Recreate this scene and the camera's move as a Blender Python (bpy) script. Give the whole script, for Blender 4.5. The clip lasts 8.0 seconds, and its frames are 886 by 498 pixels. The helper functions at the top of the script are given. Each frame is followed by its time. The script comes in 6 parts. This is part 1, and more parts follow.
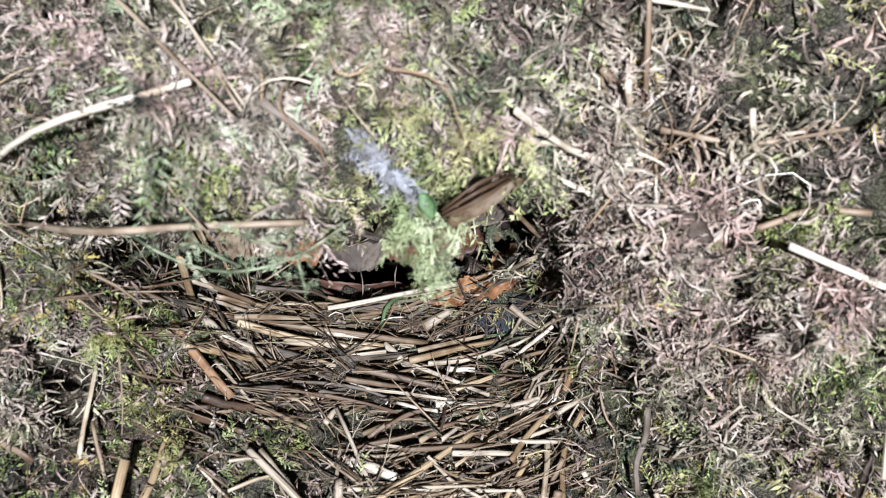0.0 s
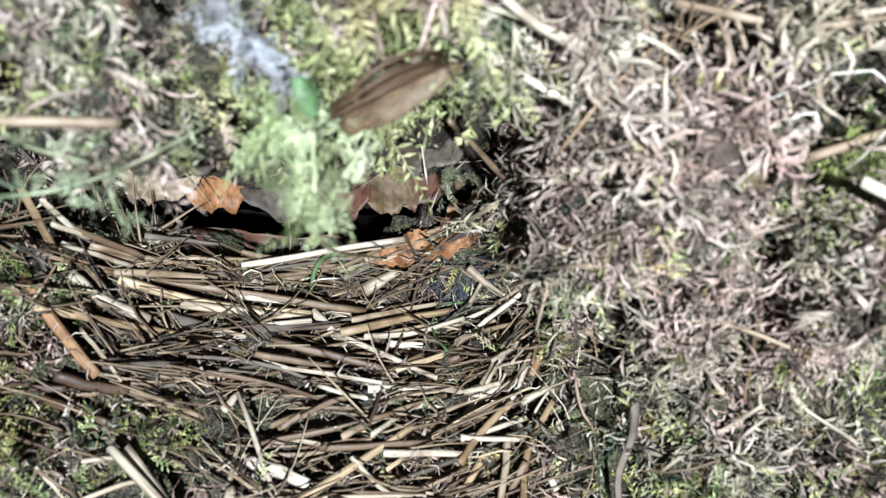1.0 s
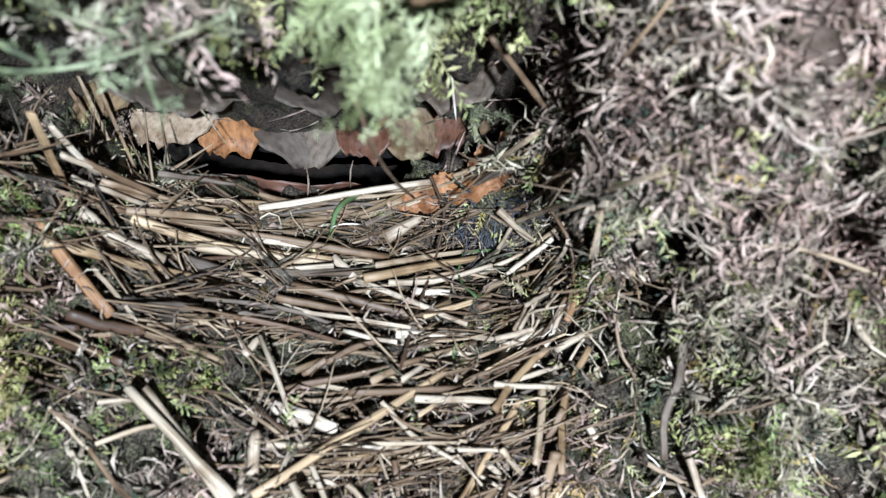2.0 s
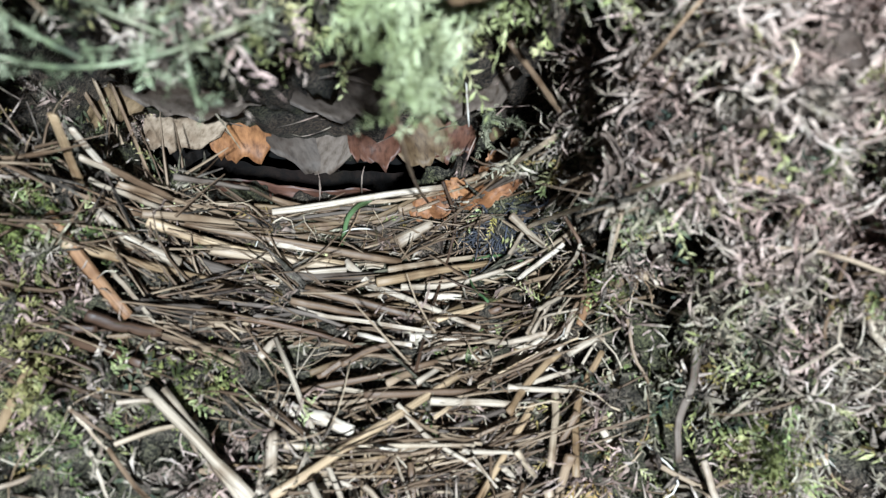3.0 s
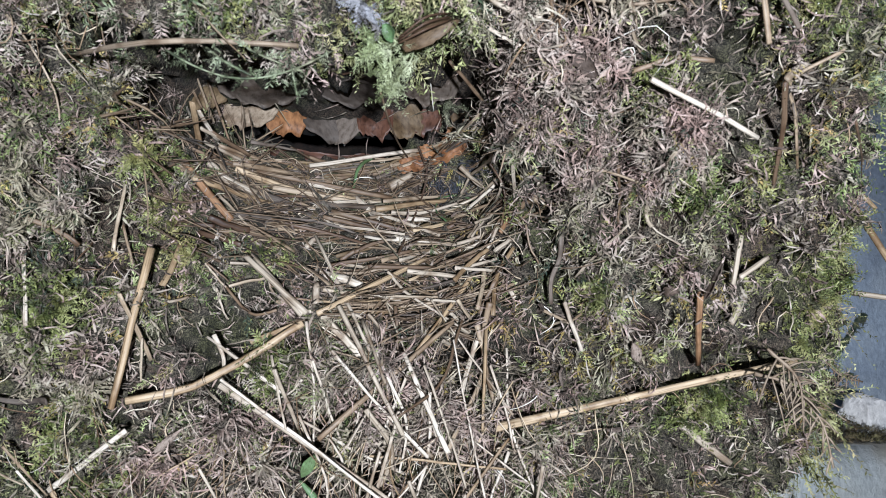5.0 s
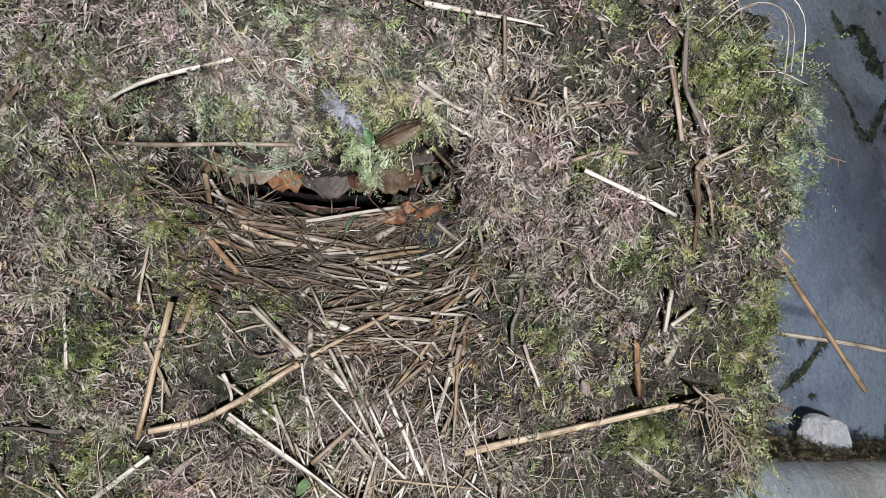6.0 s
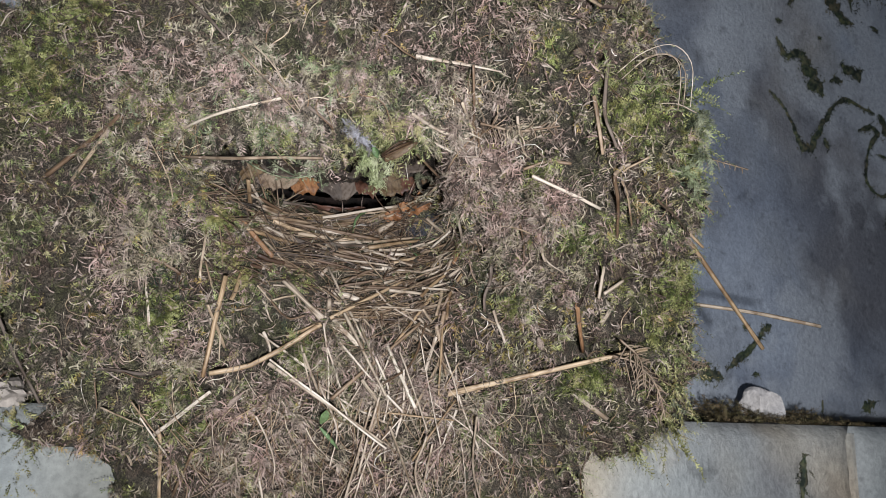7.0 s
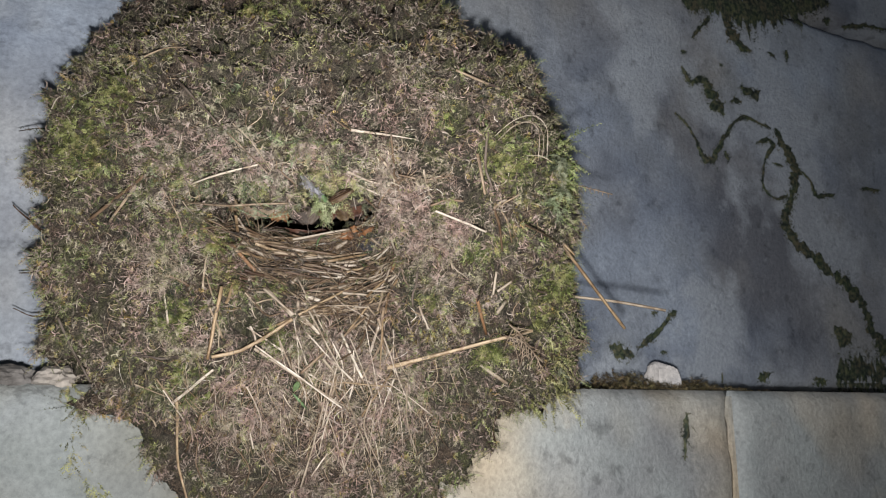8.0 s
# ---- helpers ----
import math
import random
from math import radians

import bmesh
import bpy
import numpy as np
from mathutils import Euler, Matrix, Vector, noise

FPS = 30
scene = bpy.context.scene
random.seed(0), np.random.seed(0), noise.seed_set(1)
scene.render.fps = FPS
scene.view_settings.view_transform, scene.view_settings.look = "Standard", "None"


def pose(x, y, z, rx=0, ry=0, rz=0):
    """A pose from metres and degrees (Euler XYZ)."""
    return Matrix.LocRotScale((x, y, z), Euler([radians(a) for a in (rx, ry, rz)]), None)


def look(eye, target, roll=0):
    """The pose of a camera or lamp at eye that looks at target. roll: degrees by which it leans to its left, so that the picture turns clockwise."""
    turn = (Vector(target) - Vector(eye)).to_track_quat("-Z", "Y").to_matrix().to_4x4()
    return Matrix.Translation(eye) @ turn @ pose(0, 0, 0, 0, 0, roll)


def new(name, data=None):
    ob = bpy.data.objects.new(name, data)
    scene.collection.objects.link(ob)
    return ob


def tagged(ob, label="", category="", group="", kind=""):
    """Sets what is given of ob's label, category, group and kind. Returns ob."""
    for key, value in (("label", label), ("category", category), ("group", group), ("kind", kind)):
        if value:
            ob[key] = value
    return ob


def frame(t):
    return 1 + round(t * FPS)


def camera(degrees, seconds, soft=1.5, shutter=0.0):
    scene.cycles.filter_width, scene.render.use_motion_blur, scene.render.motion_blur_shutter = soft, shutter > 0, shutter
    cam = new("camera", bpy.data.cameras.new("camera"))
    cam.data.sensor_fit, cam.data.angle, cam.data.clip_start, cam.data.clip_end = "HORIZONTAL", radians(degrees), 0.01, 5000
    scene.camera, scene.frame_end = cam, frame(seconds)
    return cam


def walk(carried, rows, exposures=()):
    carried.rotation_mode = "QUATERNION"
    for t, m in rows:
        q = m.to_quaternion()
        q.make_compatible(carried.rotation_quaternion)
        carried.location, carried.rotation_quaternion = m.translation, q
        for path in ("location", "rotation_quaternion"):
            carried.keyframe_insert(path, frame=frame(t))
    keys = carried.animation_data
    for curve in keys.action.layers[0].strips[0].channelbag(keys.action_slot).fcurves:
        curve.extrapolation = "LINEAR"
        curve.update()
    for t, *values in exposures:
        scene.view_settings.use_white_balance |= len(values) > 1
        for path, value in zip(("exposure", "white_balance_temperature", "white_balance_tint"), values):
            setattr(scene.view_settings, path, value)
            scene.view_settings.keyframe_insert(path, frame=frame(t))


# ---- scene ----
cam = camera(59.8, 8.0, soft=0.75)
cam.data.dof.use_dof, cam.data.dof.focus_distance, cam.data.dof.aperture_fstop = True, 0.235, 48.0
PATH = [
    (0, (-0.069, -0.251, 1.472), (0.729, 1.521, 1.947), 0.4),
    (0.5, (-0.053, -0.23, 1.468), (0.766, 1.55, 1.869), 1.4),
    (1, (-0.047, -0.222, 1.477), (0.793, 1.551, 1.867), 1.6),
    (1.5, (-0.057, -0.225, 1.477), (0.793, 1.55, 1.837), 1.6),
    (2, (-0.049, -0.212, 1.471), (0.812, 1.559, 1.819), 1.7),
    (2.2, (-0.044, -0.206, 1.474), (0.814, 1.566, 1.824), 1.8),
    (3.3, (-0.054, -0.213, 1.465), (0.83, 1.539, 1.853), 1.8),
    (3.5, (-0.054, -0.215, 1.461), (0.838, 1.532, 1.851), 1.7),
    (4, (-0.071, -0.249, 1.449), (0.824, 1.499, 1.828), 1.5),
    (4.2, (-0.077, -0.265, 1.445), (0.822, 1.482, 1.82), 1.4),
    (5.3, (-0.079, -0.289, 1.438), (0.778, 1.478, 1.815), 1.9),
    (5.5, (-0.082, -0.298, 1.439), (0.78, 1.465, 1.828), 1.9),
    (6, (-0.087, -0.315, 1.444), (0.776, 1.445, 1.842), 1.9),
    (6.5, (-0.102, -0.328, 1.423), (0.766, 1.424, 1.843), 1.7),
    (6.9, (-0.11, -0.363, 1.424), (0.759, 1.388, 1.847), 1.8),
    (7, (-0.113, -0.373, 1.423), (0.763, 1.374, 1.846), 1.6),
    (7.5, (-0.131, -0.427, 1.406), (0.764, 1.309, 1.835), 1.4),
    (8, (-0.137, -0.477, 1.409), (0.769, 1.257, 1.823), -0.2),
]
walk(cam, [(t, look(eye, target, roll)) for t, eye, target, roll in PATH],
     exposures=[(0, 0.92, 5950, 9), (0.5, 1.03, 5780, 4), (1.0, 1.12, 5820, 2), (1.5, 0.88, 5800, 5), (2, 0.99, 5650, 4), (3.5, 0.73, 5650, 1), (4, 0.36, 5700, 3), (5.5, 0.43, 5850, 10), (6, 0.29, 6000, 11),
                (6.5, 0.27, 6150, 12), (7, 0.10, 6400, 12), (8, 0.22, 6750, 11)])

from mathutils.bvhtree import BVHTree

# ------------------------------------------------------------------ light
world = bpy.data.worlds.new("world")
scene.world = world
world.use_nodes = True
bg = world.node_tree.nodes["Background"]
bg.inputs[0].default_value = (0.66, 0.78, 1.0, 1)
bg.inputs[1].default_value = 0.095

torch = new("torch_light", bpy.data.lights.new("torch_light", "SPOT"))
torch.data.energy = 13.5
torch.data.color = (0.93, 0.955, 1.0)
torch.data.spot_size = radians(118)
torch.data.spot_blend = 1.0
torch.data.shadow_soft_size = 0.006
torch.matrix_world = look((-0.130, -0.470, 1.385), (0.035, -0.08, 1.49))
scene.view_settings.exposure = 0.0


# ------------------------------------------------------------------ materials
def ramp_of(nt, stops):
    r = nt.nodes.new("ShaderNodeValToRGB")
    while len(r.color_ramp.elements) < len(stops):
        r.color_ramp.elements.new(0.5)
    for e, (at, col) in zip(r.color_ramp.elements, stops):
        e.position, e.color = at, (*col, 1)
    return r


def noise_of(nt, vec, scale, detail=4, rough=0.55):
    n = nt.nodes.new("ShaderNodeTexNoise")
    n.inputs["Scale"].default_value, n.inputs["Detail"].default_value, n.inputs["Roughness"].default_value = scale, detail, rough
    nt.links.new(vec, n.inputs["Vector"])
    return n


def blend(nt, kind, fac, a, b):
    m = nt.nodes.new("ShaderNodeMix")
    m.data_type, m.blend_type = "RGBA", kind
    for value, sock in ((fac, m.inputs[0]), (a, m.inputs[6]), (b, m.inputs[7])):
        if isinstance(value, (int, float)):
            sock.default_value = value
        elif isinstance(value, tuple):
            sock.default_value = (*value, 1)
        else:
            nt.links.new(value, sock)
    return m.outputs[2]


def material(name, rough=0.85):
    m = bpy.data.materials.new(name)
    m.use_nodes = True
    nt = m.node_tree
    p = nt.nodes["Principled BSDF"]
    p.inputs["Roughness"].default_value = rough
    p.inputs["Specular IOR Level"].default_value = 0.3
    co = nt.nodes.new("ShaderNodeTexCoord").outputs["Object"]
    return m, nt, p, co


def bumped(nt, p, height, strength, distance):
    b = nt.nodes.new("ShaderNodeBump")
    b.inputs["Strength"].default_value, b.inputs["Distance"].default_value = strength, distance
    nt.links.new(height, b.inputs["Height"])
    nt.links.new(b.outputs[0], p.inputs["Normal"])


def moss_material(name, stops, rough=0.8, bump=False):
    """Colour from island to island, with slow patches over it."""
    m, nt, p, co = material(name, rough)
    tone = nt.nodes.new("ShaderNodeAttribute")
    tone.attribute_name = "grain"
    patch = noise_of(nt, co, 52, 4)
    add = nt.nodes.new("ShaderNodeMath")
    add.operation = "MULTIPLY_ADD"
    nt.links.new(tone.outputs["Fac"], add.inputs[0])
    add.inputs[1].default_value = 0.27
    sub = nt.nodes.new("ShaderNodeMath")
    sub.operation = "MULTIPLY_ADD"
    nt.links.new(patch.outputs[0], sub.inputs[0])
    tuft = noise_of(nt, co, 230, 3, 0.6)
    mixed = nt.nodes.new("ShaderNodeMath")
    mixed.operation = "MULTIPLY_ADD"
    nt.links.new(tuft.outputs[0], mixed.inputs[0])
    mixed.inputs[1].default_value, mixed.inputs[2].default_value = 4.2, -2.24
    nt.links.new(mixed.outputs[0], sub.inputs[2])
    sub.inputs[1].default_value = 1.3
    nt.links.new(sub.outputs[0], add.inputs[2])
    r = ramp_of(nt, stops)
    nt.links.new(add.outputs[0], r.inputs[0])
    fine = noise_of(nt, co, 900, 2)
    fr = ramp_of(nt, [(0.3, (0.72, 0.72, 0.72)), (0.7, (1.15, 1.15, 1.15))])
    nt.links.new(fine.outputs[0], fr.inputs[0])
    hue = ramp_of(nt, [(0.36, (1.10, 0.95, 0.98)), (0.5, (1, 1, 1)), (0.62, (0.95, 1.03, 0.86))])
    nt.links.new(noise_of(nt, co, 75, 3).outputs[0], hue.inputs[0])
    c = blend(nt, "MULTIPLY", 1.0, r.outputs[0], hue.outputs[0])
    nt.links.new(blend(nt, "MULTIPLY", 1.0, c, fr.outputs[0]), p.inputs["Base Color"])
    if bump:
        bumped(nt, p, noise_of(nt, co, 1100, 5, 0.7).outputs[0], 1.0, 0.0016)
    return m


def straw_material(name, stops, rough=0.5, by_object=True):
    """Stalk: its own tone, fibres along it and darker stains."""
    m, nt, p, co = material(name, rough)
    if by_object:
        rnd = nt.nodes.new("ShaderNodeObjectInfo").outputs["Random"]
    else:
        rnd = nt.nodes.new("ShaderNodeNewGeometry").outputs["Random Per Island"]
    r = ramp_of(nt, stops)
    nt.links.new(rnd, r.inputs[0])
    at = nt.nodes.new("ShaderNodeAttribute")
    at.attribute_name = "grain"
    streak = noise_of(nt, at.outputs["Vector"], 1.0, 4, 0.65)
    sr = ramp_of(nt, [(0.3, (0.36, 0.31, 0.25)), (0.48, (0.82, 0.79, 0.76)), (0.75, (1.22, 1.2, 1.18))])
    nt.links.new(streak.outputs[0], sr.inputs[0])
    stain = noise_of(nt, co, 170, 3)
    st = ramp_of(nt, [(0.36, (0.42, 0.34, 0.27)), (0.52, (1, 1, 1))])
    nt.links.new(stain.outputs[0], st.inputs[0])
    c = blend(nt, "MULTIPLY", 1.0, r.outputs[0], sr.outputs[0])
    nt.links.new(blend(nt, "MULTIPLY", 0.75, c, st.outputs[0]), p.inputs["Base Color"])
    bumped(nt, p, streak.outputs[0], 0.5, 0.0002)
    return m


def stone_material(name, pale, mid, dark, green, wet=0.0, hue=0.35):
    m, nt, p, co = material(name, 0.75)
    info = nt.nodes.new("ShaderNodeObjectInfo")
    shift = nt.nodes.new("ShaderNodeVectorMath")
    shift.operation = "MULTIPLY_ADD"
    nt.links.new(info.outputs["Random"], shift.inputs[0])
    shift.inputs[1].default_value = (3, 5, 7)
    nt.links.new(co, shift.inputs[2])
    v = shift.outputs[0]
    big = noise_of(nt, v, 6, 4, 0.6)
    r = ramp_of(nt, [(0.36, dark), (0.50, mid), (0.66, pale)])
    nt.links.new(big.outputs[0], r.inputs[0])
    alg = noise_of(nt, v, 11, 3, 0.5)
    ar = ramp_of(nt, [(0.48, (0, 0, 0)), (0.66, (0.75, 0.75, 0.75))])
    nt.links.new(alg.outputs[0], ar.inputs[0])
    c = blend(nt, "MIX", ar.outputs[0], r.outputs[0], green)
    tint = ramp_of(nt, [(0.38, (1.16, 1.0, 0.82)), (0.5, (1, 1, 1)), (0.62, (0.86, 0.98, 1.16))])
    nt.links.new(noise_of(nt, v, 8, 2).outputs[0], tint.inputs[0])
    c = blend(nt, "MULTIPLY", hue, c, tint.outputs[0])
    scratch = noise_of(nt, v, 26, 6, 0.7)
    scr = ramp_of(nt, [(0.60, (0, 0, 0)), (0.70, (0.45, 0.45, 0.45))])
    nt.links.new(scratch.outputs[0], scr.inputs[0])
    c = blend(nt, "MIX", scr.outputs[0], c, pale)
    if wet:
        lime = noise_of(nt, v, 9, 5, 0.55)
        lr = ramp_of(nt, [(0.52, (0, 0, 0)), (0.60, (0.7, 0.7, 0.7))])
        nt.links.new(lime.outputs[0], lr.inputs[0])
        c = blend(nt, "MIX", lr.outputs[0], c, pale)
    grain = noise_of(nt, v, 320, 4, 0.7)
    gr = ramp_of(nt, [(0.30, (0.74, 0.74, 0.75)), (0.70, (1.2, 1.2, 1.2))])
    nt.links.new(grain.outputs[0], gr.inputs[0])
    c = blend(nt, "MULTIPLY", 0.85, c, gr.outputs[0])
    pits = noise_of(nt, v, 75, 5, 0.6)
    pr = ramp_of(nt, [(0.30, (0.55, 0.55, 0.55)), (0.42, (1, 1, 1))])
    nt.links.new(pits.outputs[0], pr.inputs[0])
    nt.links.new(blend(nt, "MULTIPLY", 0.8, c, pr.outputs[0]), p.inputs["Base Color"])
    rr = ramp_of(nt, [(0.35, (0.85 - wet,) * 3), (0.65, (0.9 - 0.4 * wet,) * 3)])
    nt.links.new(big.outputs[0], rr.inputs[0])
    nt.links.new(rr.outputs[0], p.inputs["Roughness"])
    h = nt.nodes.new("ShaderNodeMath")
    h.operation = "ADD"
    nt.links.new(grain.outputs[0], h.inputs[0])
    nt.links.new(pits.outputs[0], h.inputs[1])
    bumped(nt, p, h.outputs[0], 0.55, 0.0022)
    return m


def tangle_material(name, dark, mid, light):
    """Dense matted moss between the shoots: swirling strands in relief, with shade painted dark into the gaps."""
    m, nt, p, co = material(name, 0.9)
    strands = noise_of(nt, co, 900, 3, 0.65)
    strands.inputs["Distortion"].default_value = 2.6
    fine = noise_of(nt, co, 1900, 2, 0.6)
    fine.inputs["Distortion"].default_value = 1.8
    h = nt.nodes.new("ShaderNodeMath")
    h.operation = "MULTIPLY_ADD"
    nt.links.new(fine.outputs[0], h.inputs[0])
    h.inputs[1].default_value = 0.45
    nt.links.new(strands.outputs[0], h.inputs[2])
    # the bump height also drives the colour: low gaps are painted near black as shade
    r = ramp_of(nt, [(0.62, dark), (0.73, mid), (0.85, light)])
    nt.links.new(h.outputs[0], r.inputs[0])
    hue = ramp_of(nt, [(0.38, (1.10, 0.94, 0.88)), (0.5, (1, 1, 1)), (0.62, (0.88, 1.02, 0.66))])
    nt.links.new(noise_of(nt, co, 60, 3).outputs[0], hue.inputs[0])
    nt.links.new(blend(nt, "MULTIPLY", 1.0, r.outputs[0], hue.outputs[0]), p.inputs["Base Color"])
    bumped(nt, p, h.outputs[0], 0.8, 0.0012)
    return m


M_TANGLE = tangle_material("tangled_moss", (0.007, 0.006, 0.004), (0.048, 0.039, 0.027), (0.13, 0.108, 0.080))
# chamber lining: near black, the shade of its depth is painted into the colour
M_CHAMBER = moss_material("shade_black_lining", [(0.2, (0.005, 0.003, 0.002)), (0.8, (0.016, 0.009, 0.006))], 0.95, True)
M_SOIL = moss_material("matted_moss", [(0.15, (0.026, 0.021, 0.015)), (0.5, (0.078, 0.064, 0.048)), (0.85, (0.17, 0.142, 0.112))], 0.95, True)
M_BROWN = moss_material("dead_moss", [(0.0, (0.050, 0.038, 0.029)), (0.35, (0.150, 0.116, 0.090)), (0.70, (0.235, 0.189, 0.152)), (1.0, (0.33, 0.275, 0.23))])
M_PINK = moss_material("rosy_dead_moss", [(0.0, (0.075, 0.055, 0.042)), (0.35, (0.190, 0.144, 0.113)), (0.70, (0.245, 0.189, 0.150)), (1.0, (0.30, 0.238, 0.194))])
M_MUSTARD = moss_material("mustard_moss", [(0.0, (0.05, 0.035, 0.012)), (0.5, (0.20, 0.145, 0.045)), (1.0, (0.36, 0.28, 0.11))], 0.7)
M_MAT = moss_material("matted_fibre", [(0.0, (0.032, 0.025, 0.019)), (0.5, (0.115, 0.090, 0.070)), (1.0, (0.22, 0.178, 0.142))], 0.9)
M_OLIVE = moss_material("olive_moss", [(0.0, (0.020, 0.021, 0.008)), (0.45, (0.106, 0.102, 0.037)), (0.75, (0.205, 0.194, 0.080)), (1.0, (0.33, 0.31, 0.16))])
M_GREEN = moss_material("green_moss", [(0.0, (0.020, 0.029, 0.010)), (0.45, (0.092, 0.116, 0.038)), (0.75, (0.170, 0.197, 0.073)), (1.0, (0.285, 0.305, 0.145))], 0.65)
M_CUSHION = moss_material("cushion_moss", [(0.0, (0.022, 0.028, 0.009)), (0.45, (0.078, 0.088, 0.025)), (0.75, (0.142, 0.150, 0.048)), (1.0, (0.235, 0.24, 0.095))], 0.6)
M_OLIVEGREEN = moss_material("grey_green_moss", [(0.0, (0.030, 0.036, 0.020)), (0.5, (0.095, 0.108, 0.060)), (1.0, (0.21, 0.225, 0.145))], 0.65)
M_MUSTARDBROWN = moss_material("ledge_moss", [(0.0, (0.020, 0.016, 0.008)), (0.5, (0.085, 0.066, 0.030)), (1.0, (0.20, 0.16, 0.085))], 0.9)
M_FLAKE = straw_material("crumpled_flake", [(0.0, (0.075, 0.056, 0.045)), (0.5, (0.15, 0.114, 0.092)), (1.0, (0.24, 0.192, 0.158))], 0.75)
M_TASSEL = moss_material("pale_green_moss", [(0.0, (0.060, 0.066, 0.028)), (0.5, (0.145, 0.155, 0.075)), (1.0, (0.30, 0.31, 0.19))], 0.65)
M_BRIGHT = moss_material("yellow_green_moss", [(0.05, (0.060, 0.063, 0.022)), (0.5, (0.145, 0.148, 0.056)), (1.0, (0.28, 0.28, 0.14))], 0.65)
M_DARKMOSS = moss_material("wall_moss", [(0.05, (0.014, 0.021, 0.015)), (0.5, (0.038, 0.049, 0.032)), (1.0, (0.090, 0.090, 0.052))], 0.9)
M_ROOT = straw_material("rootlet", [(0.0, (0.13, 0.075, 0.045)), (0.3, (0.30, 0.21, 0.13)), (0.65, (0.46, 0.37, 0.26)), (1.0, (0.64, 0.57, 0.46))], 0.7, False)
M_WHITE = straw_material("white_fibre", [(0.0, (0.55, 0.52, 0.46)), (1.0, (0.75, 0.72, 0.66))], 0.6, False)
M_STRAW = straw_material("straw", [(0.0, (0.105, 0.068, 0.042)), (0.35, (0.185, 0.129, 0.083)), (0.7, (0.30, 0.232, 0.160)), (1.0, (0.45, 0.38, 0.29))])
M_CHAFF = straw_material("broken_straw", [(0.0, (0.085, 0.055, 0.034)), (0.5, (0.17, 0.120, 0.078)), (1.0, (0.31, 0.242, 0.168))], 0.6, False)
M_GOLD = straw_material("golden_straw", [(0.0, (0.21, 0.145, 0.082)), (0.5, (0.31, 0.225, 0.135)), (1.0, (0.42, 0.325, 0.215))])
M_PALE = straw_material("bleached_straw", [(0.0, (0.29, 0.24, 0.18)), (0.6, (0.42, 0.36, 0.288)), (1.0, (0.57, 0.512, 0.432))])
M_RUSSET = straw_material("russet_stem", [(0.0, (0.15, 0.080, 0.044)), (1.0, (0.27, 0.158, 0.085))])
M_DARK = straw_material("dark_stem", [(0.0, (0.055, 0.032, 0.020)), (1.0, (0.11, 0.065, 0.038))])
M_GRASS = straw_material("green_blade", [(0.0, (0.065, 0.125, 0.050)), (1.0, (0.13, 0.20, 0.09))], 0.5)
M_LEAF = straw_material("orange_dead_leaf", [(0.0, (0.19, 0.085, 0.036)), (1.0, (0.31, 0.155, 0.066))], 0.6)
M_RUSTLEAF = straw_material("russet_leaf", [(0.0, (0.085, 0.040, 0.026)), (1.0, (0.125, 0.058, 0.036))], 0.5)
M_TANLEAF = straw_material("tan_dead_leaf", [(0.0, (0.20, 0.155, 0.11)), (1.0, (0.28, 0.22, 0.16))], 0.65)
M_BARK = straw_material("brown_dead_leaf", [(0.0, (0.085, 0.056, 0.030)), (1.0, (0.15, 0.105, 0.058))], 0.6)
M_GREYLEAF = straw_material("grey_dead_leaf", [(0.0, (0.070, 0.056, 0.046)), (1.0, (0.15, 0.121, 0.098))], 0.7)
M_FEATHER = straw_material("grey_down", [(0.0, (0.20, 0.205, 0.225)), (1.0, (0.27, 0.277, 0.305))], 0.85)
M_BLUE = straw_material("slate_down", [(0.0, (0.045, 0.050, 0.065)), (1.0, (0.075, 0.080, 0.10))], 0.85, False)
M_STONE_UP = stone_material("upper_stone", (0.345, 0.372, 0.40), (0.215, 0.235, 0.265), (0.12, 0.132, 0.157), (0.26, 0.271, 0.275), 0.12)
M_STONE_LEFT = stone_material("left_stone", (0.27, 0.268, 0.240), (0.175, 0.176, 0.156), (0.115, 0.117, 0.106), (0.158, 0.161, 0.132), 0.0, 0.5)
M_STONE_LOW = stone_material("lower_stone", (0.48, 0.438, 0.365), (0.34, 0.316, 0.264), (0.23, 0.212, 0.184), (0.325, 0.318, 0.268), 0.0, 0.8)
M_MORTAR = stone_material("mortar", (0.36, 0.34, 0.31), (0.22, 0.20, 0.18), (0.09, 0.08, 0.07), (0.16, 0.15, 0.12))
M_CHIP = stone_material("chalk_chip", (0.74, 0.73, 0.72), (0.62, 0.61, 0.61), (0.46, 0.45, 0.44), (0.60, 0.60, 0.57))


# ------------------------------------------------------------------ mesh tools
def mesh_from(name, verts, faces, mat, parent=None, label="", smooth=False, grain=None):
    """One mesh object from arrays; faces is an array of triangles or quads."""
    me = bpy.data.meshes.new(name)
    verts, faces = np.asarray(verts, np.float32), np.asarray(faces, np.int32)
    k = faces.shape[1]
    me.vertices.add(len(verts))
    me.vertices.foreach_set("co", verts.ravel())
    me.loops.add(faces.size)
    me.loops.foreach_set("vertex_index", faces.ravel())
    me.polygons.add(len(faces))
    me.polygons.foreach_set("loop_start", np.arange(0, faces.size, k, dtype=np.int32))
    me.update(calc_edges=True)
    if smooth:
        me.polygons.foreach_set("use_smooth", np.ones(len(faces), bool))
    if grain is not None:
        a = me.attributes.new("grain", "FLOAT_VECTOR", "POINT")
        a.data.foreach_set("vector", np.asarray(grain, np.float32).ravel())
    me.materials.append(mat)
    ob = new(name, me)
    if parent is not None:
        ob.parent = parent
    return tagged(ob, label)


